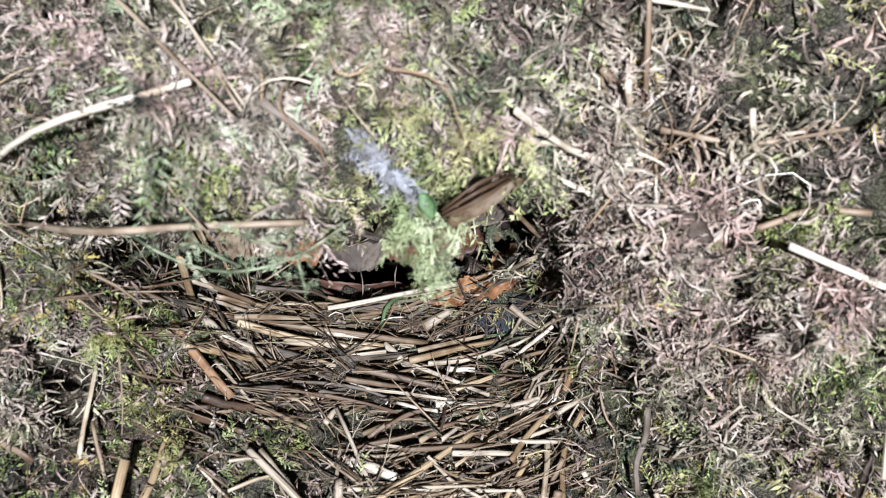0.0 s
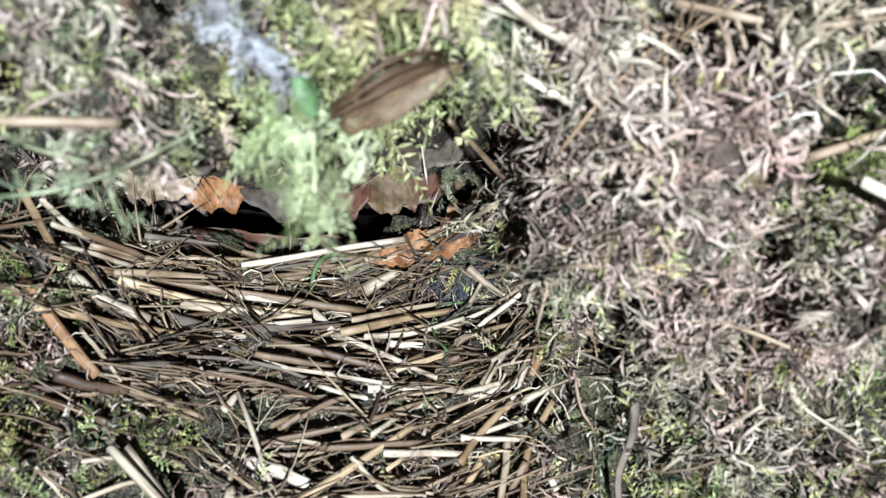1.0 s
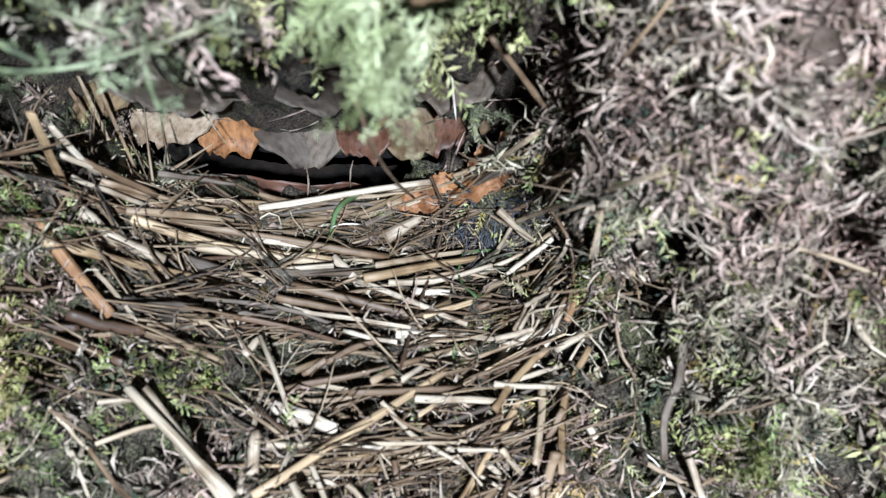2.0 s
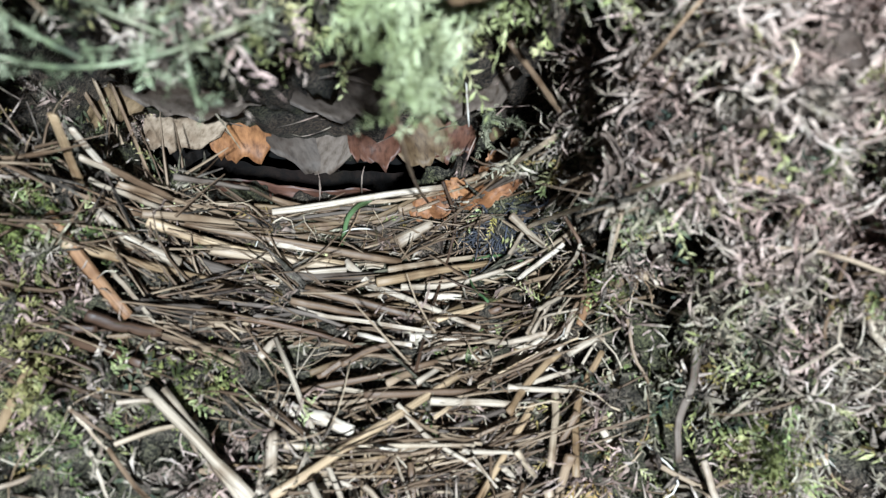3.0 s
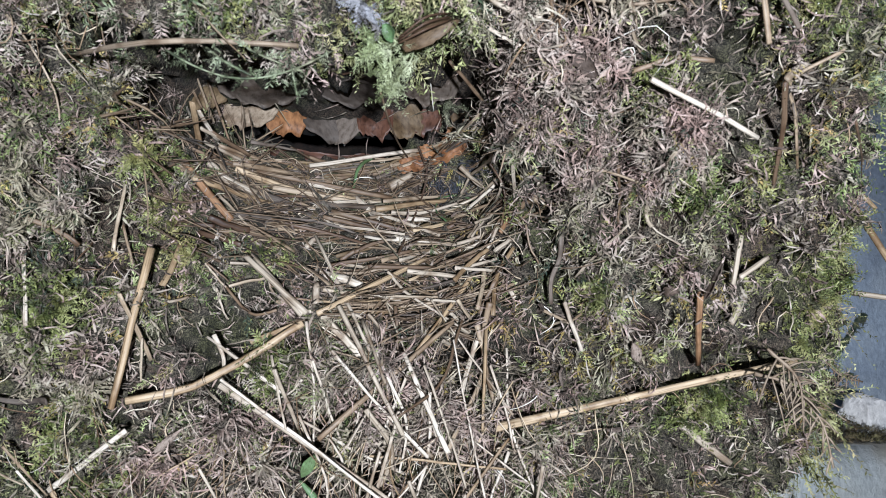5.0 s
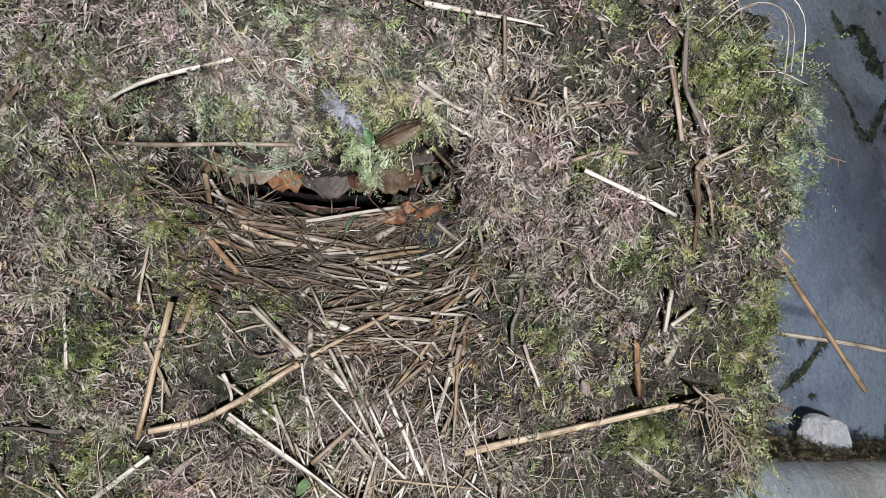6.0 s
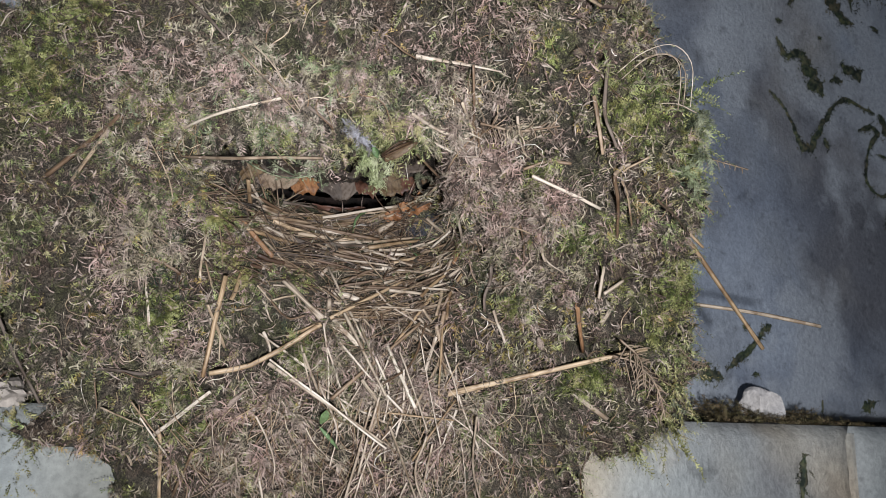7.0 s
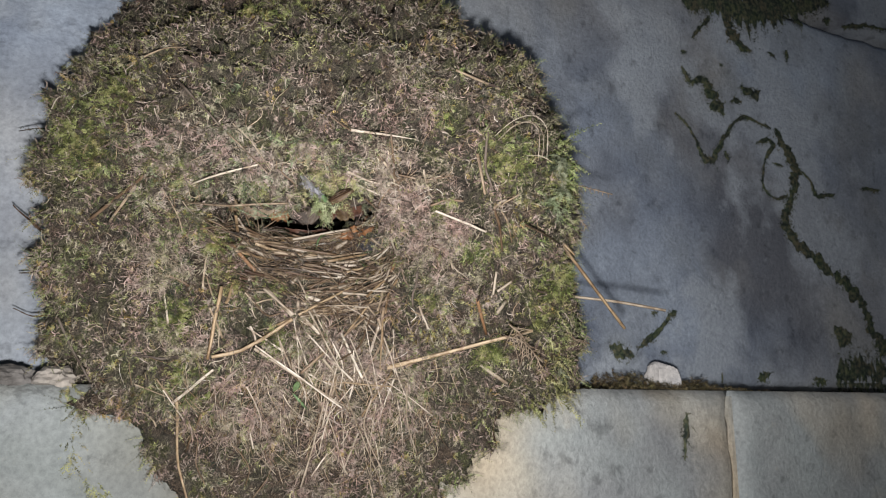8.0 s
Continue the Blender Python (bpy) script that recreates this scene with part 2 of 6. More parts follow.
def part(name, bm, mat, parent, label=""):
    me = bpy.data.meshes.new(name)
    bm.to_mesh(me)
    bm.free()
    me.materials.append(mat)
    ob = new(name, me)
    ob.parent = parent
    return tagged(ob, label)


def unit(v):
    return v / np.maximum(np.linalg.norm(v, axis=-1, keepdims=True), 1e-9)


RNG = np.random.default_rng(11)


def spline(points, n):
    """n points along a smooth curve through the given ones."""
    p = np.asarray(points, float)
    if len(p) == 2:
        return p[0] + np.linspace(0, 1, n)[:, None] * (p[1] - p[0])
    q = np.vstack([2 * p[0] - p[1], p, 2 * p[-1] - p[-2]])
    t = np.linspace(0, len(p) - 1 - 1e-6, n)
    i, s = t.astype(int), (t % 1)[:, None]
    a, b, c, d = q[i], q[i + 1], q[i + 2], q[i + 3]
    return 0.5 * (2 * b + (c - a) * s + (2 * a - 5 * b + 4 * c - d) * s ** 2 + (3 * b - a - 3 * c + d) * s ** 3)


def tube(path, radius, flat=1.0, sides=6, face=(0, -1, 0), taper=(1.0, 1.0), lump=0.0, twist=0.0):
    """Verts, quads and grain of a stalk along a path: flat < 1 makes it a strip that faces that way."""
    n = len(path)
    tan = unit(np.gradient(path, axis=0))
    side = unit(np.cross(tan, np.asarray(face, float)) + 1e-6)
    up = np.cross(side, tan)
    s = np.linspace(0, 1, n)
    rad = radius * (taper[0] + (taper[1] - taper[0]) * s) * (1 + lump * RNG.normal(size=n))
    ang = np.linspace(0, 2 * np.pi, sides, endpoint=False)
    ca, sa = np.cos(ang), np.sin(ang)
    turn = twist * (s - 0.5)
    sd = side * np.cos(turn)[:, None] + up * np.sin(turn)[:, None]
    u2 = up * np.cos(turn)[:, None] - side * np.sin(turn)[:, None]
    v = path[:, None] + rad[:, None, None] * (ca[None, :, None] * sd[:, None] + flat * sa[None, :, None] * u2[:, None])
    idx = np.arange(n * sides).reshape(n, sides)
    nxt = np.roll(idx, -1, axis=1)
    f = np.stack([idx[:-1], nxt[:-1], nxt[1:], idx[1:]], -1).reshape(-1, 4)
    v = v.reshape(-1, 3)
    ends = np.vstack([path[0] - tan[0] * radius * 0.15, path[-1] + tan[-1] * radius * 0.15])
    a, b = len(v), len(v) + 1
    v = np.vstack([v, ends])
    last = idx[-1]
    caps = [[a, idx[0][(i + 1) % sides], idx[0][i], a] for i in range(sides)] + [[b, last[i], last[(i + 1) % sides], b] for i in range(sides)]
    length = np.linalg.norm(np.diff(path, axis=0), axis=1).sum()
    seed = RNG.uniform(0, 50)
    g = np.stack([np.repeat(s * length * 70, sides) + seed, np.tile(ca * 2.2, n) + seed, np.tile(sa * 2.2, n)], -1)
    g = np.vstack([g, g[:1], g[-1:]])
    return v, f, np.array(caps)[:, :3], g


def stalk(name, path, radius, mat, parent, label="", **kw):
    v, f, caps, g = tube(np.asarray(path), radius, **kw)
    tri = np.vstack([f[:, [0, 1, 2]], f[:, [0, 2, 3]], caps])
    return mesh_from(name, v, tri, mat, parent, label, True, g)


# ------------------------------------------------------------------ nest surface
# Frame of the nest: u to the right, v inwards, w up, from the middle of its mouth.
NEST = Matrix(((0.89963, 0.42709, -0.09091, 0.0004), (-0.43644, 0.87287, -0.21822, -0.0835), (-0.01385, 0.23599, 0.97166, 1.5), (0, 0, 0, 1)))
NEST_R, NEST_T = np.array(NEST)[:3, :3], np.array(NEST)[:3, 3]
# heights of its front over a grid of soft bumps: rows from the chin up to the crown, towards the wall positive
BUMP_U = (-0.12, -0.072, -0.024, 0.024, 0.072, 0.12)
BUMP_W = (-0.11, -0.066, -0.022, 0.022, 0.066, 0.11)
BUMPS = (
    (0.0118, 0.0105, 0.0042, -0.0018, 0.0183, 0.0124),
    (-0.0056, -0.0182, -0.0163, -0.0053, -0.0004, -0.0005),
    (-0.0163, -0.0087, 0.0053, 0.0165, -0.0008, 0.0015),
    (-0.0135, -0.0123, -0.0295, -0.0155, -0.0276, 0.0011),
    (-0.0047, -0.0258, -0.0267, -0.0158, -0.0241, 0.0179),
    (0.0224, 0.0048, -0.0003, 0.0035, 0.0138, 0.0336),
)
MOUTH = (-0.014, 0.0125)


def front(u, w):
    """Depth v of the nest's front, without its fine relief: soft bumps, and the hollow of the mouth under the brow."""
    v = -0.0284 + 0.0540 * np.exp(-((u + 0.008) / 0.050) ** 4 - (np.minimum(w - 0.0000, 0) / 0.018) ** 2) * (0.5 - 0.5 * np.tanh((w - 0.0150) / 0.003))
    for b, row in zip(BUMP_W, BUMPS):
        for a, h in zip(BUMP_U, row):
            v = v + h * np.exp(-((u - a) / 0.04) ** 2 - ((w - b) / 0.04) ** 2)
    # its sides turn in to the wall
    v = v + 1.5 * np.maximum(0, u - 0.106) + 1.2 * np.maximum(0, w - 0.098)
    # fuller at the right
    v = v - 0.015 * np.exp(-((u - 0.104) / 0.024) ** 2 - ((w - 0.030) / 0.030) ** 2)
    # tuft over the middle of the mouth and the cushion at its right corner
    v = v - 0.018 * np.exp(-((u - 0.003) / 0.020) ** 2 - ((w - 0.029) / 0.014) ** 2)
    return v - 0.022 * np.exp(-((u - 0.0375) / 0.008) ** 2 - ((w - 0.0125) / 0.008) ** 2)


def outline(a):
    """Distance of the nest's edge from (0, 0.01) at the angle a."""
    def hump(at, width, high):
        d = (a - radians(at) + np.pi) % (2 * np.pi) - np.pi
        return high * np.exp(-(d / radians(width)) ** 2)
    return (0.147 + hump(-151, 9, 0.014) + hump(-128, 12, -0.008) + hump(-29, 10, 0.026) + hump(138, 12, 0.016) + hump(95, 34, 0.022) + hump(-92, 32, 0.024)
            + hump(163, 9, 0.012) + hump(-47, 9, -0.006) + hump(178, 40, -0.009) + hump(142, 16, 0.006) + hump(2, 26, -0.010) + hump(60, 18, -0.010) + hump(122, 20, 0.020) + 0.002 * np.sin(9 * a + 1) + 0.0015 * np.sin(17 * a))


def wall_depth(u, w):
    """Depth v at which the wall behind the nest begins."""
    zz = 1.5 - 0.01385 * u + 0.97166 * w
    face = np.where(zz < 1.425, np.where(u < 0.035, -0.050, -0.075), 0.008)
    return (face + 0.0835 + 0.43644 * u + 0.21822 * w) / 0.87287


def mouth_edge(a):
    """Rim of the mouth at the angle a, and its depth."""
    ca, sa = np.cos(a), np.sin(a)
    u = MOUTH[0] + 0.051 * np.sign(ca) * np.abs(ca) ** 0.8
    low = 0.0036 + 7.0 * (u + 0.019) ** 2
    high = 0.0222 + 2.8 * (u + 0.014) ** 2
    k = 0.5 + 0.5 * np.clip(sa * 1.6, -1, 1)
    w = low + (high - low) * k
    k3 = k * k * (3 - 2 * k)
    e = np.clip((u + 0.022) / 0.036, 0, 1)
    e = e * e * (3 - 2 * e)
    return u, w + 0.0060 * e * k3, 0.020 + k3 * (-0.092 + 0.030 * e)


NA = 520
A = np.linspace(0, 2 * np.pi, NA, endpoint=False)


def fbm(p, scale, octaves=3):
    out = np.zeros(len(p))
    for i, q in enumerate(p):
        out[i] = noise.fractal(Vector(q * scale), 0.9, 2.1, octaves)
    return out


def nest_rings():
    rings = []
    mu, mw, mv = mouth_edge(A)
    ca, sa = np.cos(A), np.sin(A)
    # chamber and throat
    for s in np.linspace(0, 1, 9):
        r = 0.012 * min(1, 0.02 + 6 * s) + 0.034 * min(1, 0.02 + 6 * s) * np.sin(np.pi * min(1, 0.12 + s * 0.88) * 0.62)
        rings.append(np.stack([MOUTH[0] + r * ca, np.full(NA, 0.092 - 0.045 * s ** 1.5), 0.000 + r * 0.7 * sa - 0.004 * s], -1))
    su, sw = MOUTH[0] + 0.044 * ca, 0.0072 + 0.0040 * sa + 4.2 * (0.042 * ca) ** 2
    slit = np.stack([su, np.full(NA, 0.042), sw], -1)
    rim = np.stack([mu, mv, mw], -1)
    rings.append(slit)
    for s in np.linspace(0.12, 1, 12):
        q = slit + (rim - slit) * s
        q[:, 2] += np.sin(np.pi * s) * (0.005 * np.clip(sa, 0, 1) - 0.007 * np.clip(-sa, 0, 1))
        rings.append(q)
    R = outline(A)
    ou, ow = R * ca, 0.01 + R * sa
    for s in np.linspace(0, 1, 130)[1:]:
        k = s ** 1.25
        u, w = mu + (ou - mu) * k, mw + (ow - mw) * k
        t = np.clip(s / 0.10, 0, 1)
        t = t * t * (3 - 2 * t)
        v = mv + (front(u, w) - mv) * t
        e = np.clip((s - 0.80) / 0.20, 0, 1)
        v = v + (np.minimum(0.05, wall_depth(u, w) * 0.5 - front(u, w) * 0.5)) * e ** 3
        rings.append(np.stack([u, np.minimum(v, wall_depth(u, w) - 0.003), w], -1))
    edge = rings[-1]
    for s in np.linspace(0, 1, 12)[1:]:
        q = edge.copy()
        q[:, 0] = edge[:, 0] * (1 - 0.12 * s ** 2)
        q[:, 2] = 0.01 + (edge[:, 2] - 0.01) * (1 - 0.12 * s ** 2)
        back = np.maximum(wall_depth(q[:, 0], q[:, 2]), edge[:, 1])
        q[:, 1] = edge[:, 1] + (back - edge[:, 1]) * s
        rings.append(q)
    return np.array(rings)


RINGS = nest_rings()
nr = len(RINGS)
SV = RINGS.reshape(-1, 3)
gi = np.arange(nr * NA).reshape(nr, NA)
SF = np.stack([gi[:-1], gi[1:], np.roll(gi, -1, 1)[1:], np.roll(gi, -1, 1)[:-1]], -1).reshape(-1, 4)


def vertex_normals(v, f):
    n = np.cross(v[f[:, 2]] - v[f[:, 0]], v[f[:, 3]] - v[f[:, 1]])
    out = np.zeros_like(v)
    for k in range(4):
        np.add.at(out, f[:, k], n)
    return unit(out)


SN = vertex_normals(SV, SF)
if SN[gi[60, 0]][1] > 0:
    SF = SF[:, ::-1]
    SN = -SN
ring_of = np.repeat(np.arange(nr), NA)
relief = 0.0045 * fbm(SV, 46, 2) + 0.0100 * fbm(SV + 7, 105, 2) + 0.0080 * fbm(SV, 230, 2)
relief *= np.clip((ring_of - 8) / 14, 0.15, 1) * (1 - 0.6 * np.exp(-((SV[:, 0] + 0.006) / 0.046) ** 4 - ((SV[:, 2] + 0.012) / 0.026) ** 4))
SV = SV + SN * relief[:, None]
SN = vertex_normals(SV, SF)


TREE = BVHTree.FromPolygons(SV.tolist(), SF.tolist())


def front_at(u, w):
    """Points of the surface as built, met from the front."""
    v = front(u, w) + 0.004
    for i in range(len(v)):
        hit = TREE.ray_cast(Vector((u[i], -0.3, w[i])), Vector((0, 1, 0)))[0]
        if hit is not None:
            v[i] = min(v[i], hit.y)
    return np.stack([u, v, w], -1)


def scatter(n, weight, rings=(27, nr - 9)):
    """Random points of the surface with normals; weight(points) favours places."""
    f = SF[(SF.min(1) >= rings[0] * NA) & (SF.max(1) < rings[1] * NA)]
    mid = SV[f].mean(1)
    area = np.linalg.norm(np.cross(SV[f[:, 2]] - SV[f[:, 0]], SV[f[:, 3]] - SV[f[:, 1]]), axis=1)
    crest = np.clip(0.45 + relief[f].mean(1) / 0.0050, 0.06, 1.8)
    near = 0.85 + 1.3 * np.exp(-((mid[:, 0] - 0.005) / 0.075) ** 4 - ((mid[:, 2] + 0.008) / 0.06) ** 4)
    p = area * np.maximum(weight(mid), 0) * crest * near
    pick = RNG.choice(len(f), n, p=p / p.sum())
    a, b = RNG.uniform(size=(2, n, 1))
    q = SV[f[pick]]
    pos = q[:, 0] * (1 - a) * (1 - b) + q[:, 1] * a * (1 - b) + q[:, 2] * a * b + q[:, 3] * (1 - a) * b
    return pos, unit(SN[f[pick]].mean(1))


DOWN = NEST_R.T @ np.array([0, 0, -1.0])


def sprigs(pos, nor, length, leaf, pairs=8, lift=0.5, droop=0.6, wild=0.9, width=0.115):
    """Moss shoots: a thin curved stem with pairs of pointed leaflets, all in one mesh."""
    n = len(pos)
    L = length * RNG.uniform(0.55, 1.4, n)[:, None]
    d = DOWN * droop + RNG.normal(size=(n, 3)) * wild
    d = unit(d - nor * (d * nor).sum(1, keepdims=True))
    rise = lift * RNG.uniform(0.2, 1.5, n)[:, None]
    t0 = unit(d + nor * rise)
    bend = unit(RNG.normal(size=(n, 3)) * 0.8 + DOWN * 0.5 - nor * 0.35)
    k = RNG.uniform(0.15, 0.6, n)[:, None]
    start = pos - nor * 0.0008

    def at(s):
        return start + L * (t0 * s + bend * k * s * s)

    def tangent(s):
        return unit(t0 + bend * 2 * k * s)
    side = unit(np.cross(t0, nor + RNG.normal(size=(n, 3)) * 0.4))
    verts, tris = [], []
    base = 0
    m = 5
    ss = np.linspace(0, 1, m)
    wd = 0.00013 * (length / 0.008)
    for s in ss:
        p = at(s)
        verts += [p - side * wd * (1.1 - s), p + side * wd * (1.1 - s)]
    for i in range(m - 1):
        a = 2 * i
        tris += [(a, a + 1, a + 3), (a, a + 3, a + 2)]
    base = 2 * m
    for i in range(pairs):
        for sg in (-1, 1):
            s = 0.08 + 0.88 * (i + 0.25 * sg) / (pairs - 1)
            p, t = at(s), tangent(s)
            size = leaf * L / length * (1.15 - 0.55 * s) * RNG.uniform(0.7, 1.25, (n, 1))
            out = unit(t * RNG.uniform(0.4, 1.5, (n, 1)) + side * sg + nor * RNG.uniform(-0.6, 0.9, (n, 1)) + RNG.normal(size=(n, 3)) * 0.25)
            cross = unit(np.cross(out, t + nor * 0.3))
            verts += [p, p + out * size * 0.45 + np.cross(out, cross) * size * width * 1.6, p + out * size, p + out * size * 0.45 - np.cross(out, cross) * size * width * 1.6]
            tris += [(base, base + 1, base + 2), (base, base + 2, base + 3)]
            base += 4
    V = np.stack(verts, 1).reshape(-1, 3)
    T = np.asarray(tris)
    F = (T[None] + (np.arange(n) * base)[:, None, None]).reshape(-1, 3)
    tone = np.repeat(RNG.uniform(size=n), base) + RNG.normal(size=n * base) * 0.05
    return V, F, np.repeat(tone[:, None], 3, 1)


def moss(name, label, mat, parent, pos, nor, length, leaf, **kw):
    v, f, g = sprigs(pos, nor, length, leaf, **kw)
    return tagged(mesh_from(name, v, f, mat, parent, label, False, g), kind="stuff")


def shoots(name, label, mat, parent, pos, nor, length, radius, curl=0.8, lift=0.7, droop=0.3, sides=3, steps=6, along=None, ribbon=False):
    """Curling shoots without leaves, all in one mesh: three-sided, or flat blades where they are hair-fine."""
    n = len(pos)
    L = length * RNG.uniform(0.45, 1.5, (n, 1))
    d = DOWN * droop + RNG.normal(size=(n, 3))
    if along is not None:
        d = np.asarray(along) * RNG.choice((-1, 1), (n, 1)) + RNG.normal(size=(n, 3)) * 0.09
    d = unit(d - nor * (d * nor).sum(1, keepdims=True))
    t = unit(d + nor * lift * RNG.uniform(-0.1, 1.2, (n, 1)))
    axis = unit(RNG.normal(size=(n, 3)) + nor * 0.5)
    turn = curl * RNG.normal(size=(n, 1)) * 2.2 / steps
    p, path, tans = pos - nor * 0.0006, [], []
    for i in range(steps):
        path.append(p), tans.append(t)
        p = p + t * L / (steps - 1)
        t = unit(t + np.cross(axis, t) * turn * (0.5 + i / steps) - nor * 0.10 * lift)
    r = radius * RNG.uniform(0.6, 1.4, (n, 1))
    V = []
    for i in range(steps):
        a = unit(np.cross(tans[i], axis))
        b = np.cross(tans[i], a)
        k = r * (1.1 - 0.75 * (i / (steps - 1)) ** 2) * RNG.uniform(0.75, 1.25, (n, 1))
        if ribbon:
            sides = 2
            turned = a * math.cos(i * 0.7) + b * math.sin(i * 0.7)
            V += [path[i] - k * turned, path[i] + k * turned]
            continue
        for j in range(sides):
            V.append(path[i] + k * (a * math.cos(j * 2 * math.pi / sides) + b * math.sin(j * 2 * math.pi / sides)))
    T = []
    for i in range(steps - 1):
        for j in range(1 if ribbon else sides):
            q, w = i * sides + j, i * sides + (j + 1) % sides
            T += [(q, w, w + sides), (q, w + sides, q + sides)]
    m = steps * sides
    F = (np.asarray(T)[None] + (np.arange(n) * m)[:, None, None]).reshape(-1, 3)
    g = np.repeat(np.repeat(RNG.uniform(size=n), m)[:, None], 3, 1)
    return tagged(mesh_from(name, np.stack(V, 1).reshape(-1, 3), F, mat, parent, label, True, g), kind="stuff")


def spots(places):
    """Weight: one at the middle of any of the spots (u, w, radius), falling away."""
    def weight(p):
        out = np.zeros(len(p))
        for u, w, r in places:
            out = np.maximum(out, np.exp(-((p[:, 0] - u) ** 2 + (p[:, 2] - w) ** 2) / (r * r)))
        return out
    return weight


def patchy(scale, low, high, seed):
    def weight(p):
        return np.clip((fbm(p + seed, scale, 2) - low) / (high - low), 0, 1)
    return weight


STRAWBED = spots([(-0.048, 0.004, 0.008), (-0.03, -0.008, 0.016), (-0.005, -0.012, 0.018), (0.018, -0.010, 0.016), (0.0, -0.028, 0.012), (0.018, -0.028, 0.012)])


# ------------------------------------------------------------------ wall
def stone(name, x0, x1, z0, z1, y0, depth, mat, parent, label="", round_=0.006, rough=0.003):
    """A dressed block: worn front with soft arrises, wavy face."""
    nx, nz = max(8, int((x1 - x0) / 0.008)), max(8, int((z1 - z0) / 0.008))
    nx, nz = min(nx, 90), min(nz, 60)
    X, Z = np.meshgrid(np.linspace(x0, x1, nx), np.linspace(z0, z1, nz))
    edge = np.minimum(np.minimum(X - x0, x1 - X), np.minimum(Z - z0, z1 - Z))
    P = np.stack([X.ravel(), np.zeros(X.size), Z.ravel()], -1)
    nz_ = fbm(P + x0, 9, 3) * rough + fbm(P, 45, 2) * rough * 0.35
    e = np.clip(1 - edge.ravel() / round_, 0, 1)
    y = y0 + nz_ + round_ * (1 - np.sqrt(np.maximum(1 - e * e, 0))) * (1 + 0.6 * fbm(P, 60, 2))
    front_v = np.stack([X.ravel(), y, Z.ravel()], -1)
    idx = np.arange(nx * nz).reshape(nz, nx)
    f = [np.stack([idx[:-1, :-1], idx[:-1, 1:], idx[1:, 1:], idx[1:, :-1]], -1).reshape(-1, 4)]
    loop = np.concatenate([idx[0, :-1], idx[:-1, -1], idx[-1, :0:-1], idx[:0:-1, 0]])
    back = front_v[loop].copy()
    back[:, 1] = y0 + depth
    b = len(front_v) + np.arange(len(loop))
    f.append(np.stack([loop, b, np.roll(b, -1), np.roll(loop, -1)], -1))
    return mesh_from(name, np.vstack([front_v, back]), np.vstack(f), mat, parent, label, True)


def box(x0, x1, y0, y1, z0, z1):
    bm = bmesh.new()
    bmesh.ops.create_cube(bm, size=1, matrix=Matrix.Translation(((x0 + x1) / 2, (y0 + y1) / 2, (z0 + z1) / 2)) @ Matrix.Diagonal((x1 - x0, y1 - y0, z1 - z0, 1)))
    return bm


wall = tagged(new("wall_north"), "old dressed stone wall with a ledge under the nest", "wall", kind="structure")
part("mortar_bed", box(-1.6, 1.9, 0.04, 0.4, 0.0, 2.6), M_MORTAR, wall)
JOINT = 1.4235
for z0, z1, xs, y0, mat in (
        (1.4275, 1.815, (-1.5, -0.95, -0.02, 1.05, 1.8), 0.010, M_STONE_UP),
        (1.828, 2.16, (-1.5, -0.6, 0.28, 1.3, 1.8), 0.014, M_STONE_UP),
        (2.17, 2.55, (-1.5, -1.0, 0.1, 0.9, 1.8), 0.008, M_STONE_UP),
        (1.10, JOINT, (-1.5, -0.82, 0.03), -0.046, M_STONE_LEFT),
        (1.10, JOINT, (0.03, 0.311, 1.2, 1.8), -0.071, M_STONE_LOW),
        (0.72, 1.092, (-1.5, -0.4, 0.5, 1.25, 1.8), -0.069, M_STONE_LOW),
        (0.36, 0.712, (-1.5, -0.7, 0.2, 1.0, 1.8), -0.073, M_STONE_LOW),
        (0.0, 0.352, (-1.5, -0.3, 0.6, 1.1, 1.8), -0.071, M_STONE_LOW)):
    for a, b in zip(xs, xs[1:]):
        stone("stone", a + 0.0004, b - 0.0004, z0, z1, y0, 0.12 - y0, mat, wall)

part("mortar_joint", box(0.3095, 0.3125, -0.0685, 0.02, 1.101, JOINT - 0.004), M_STONE_LOW, wall)

ground = tagged(new("ground", bpy.data.meshes.new("ground")), "bare trodden earth below the wall", "ground", kind="structure")
bm = box(-60, 60, -60, 60, -0.2, 0.0)
bm.to_mesh(ground.data)
bm.free()
ground.data.materials.append(M_SOIL)

# ------------------------------------------------------------------ the nest
nest = tagged(new("bird_nest"), "domed bird nest of brown and green moss with a straw-lined mouth", "bird nest")
nest.matrix_world = NEST
tone = np.repeat(RNG.uniform(size=len(SV))[:, None], 3, 1)
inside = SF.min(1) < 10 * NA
mesh_from("moss_shell", SV, SF[~inside], M_TANGLE, nest, "matted moss and earth, shade painted dark into its gaps", True, tone)
# the cavity's darkness comes from this part's colour, not from its depth
mesh_from("chamber", SV[:11 * NA], SF[inside], M_CHAMBER, nest, "lining of the nest chamber, its deep shade put into a near-black colour", True, tone[:11 * NA])

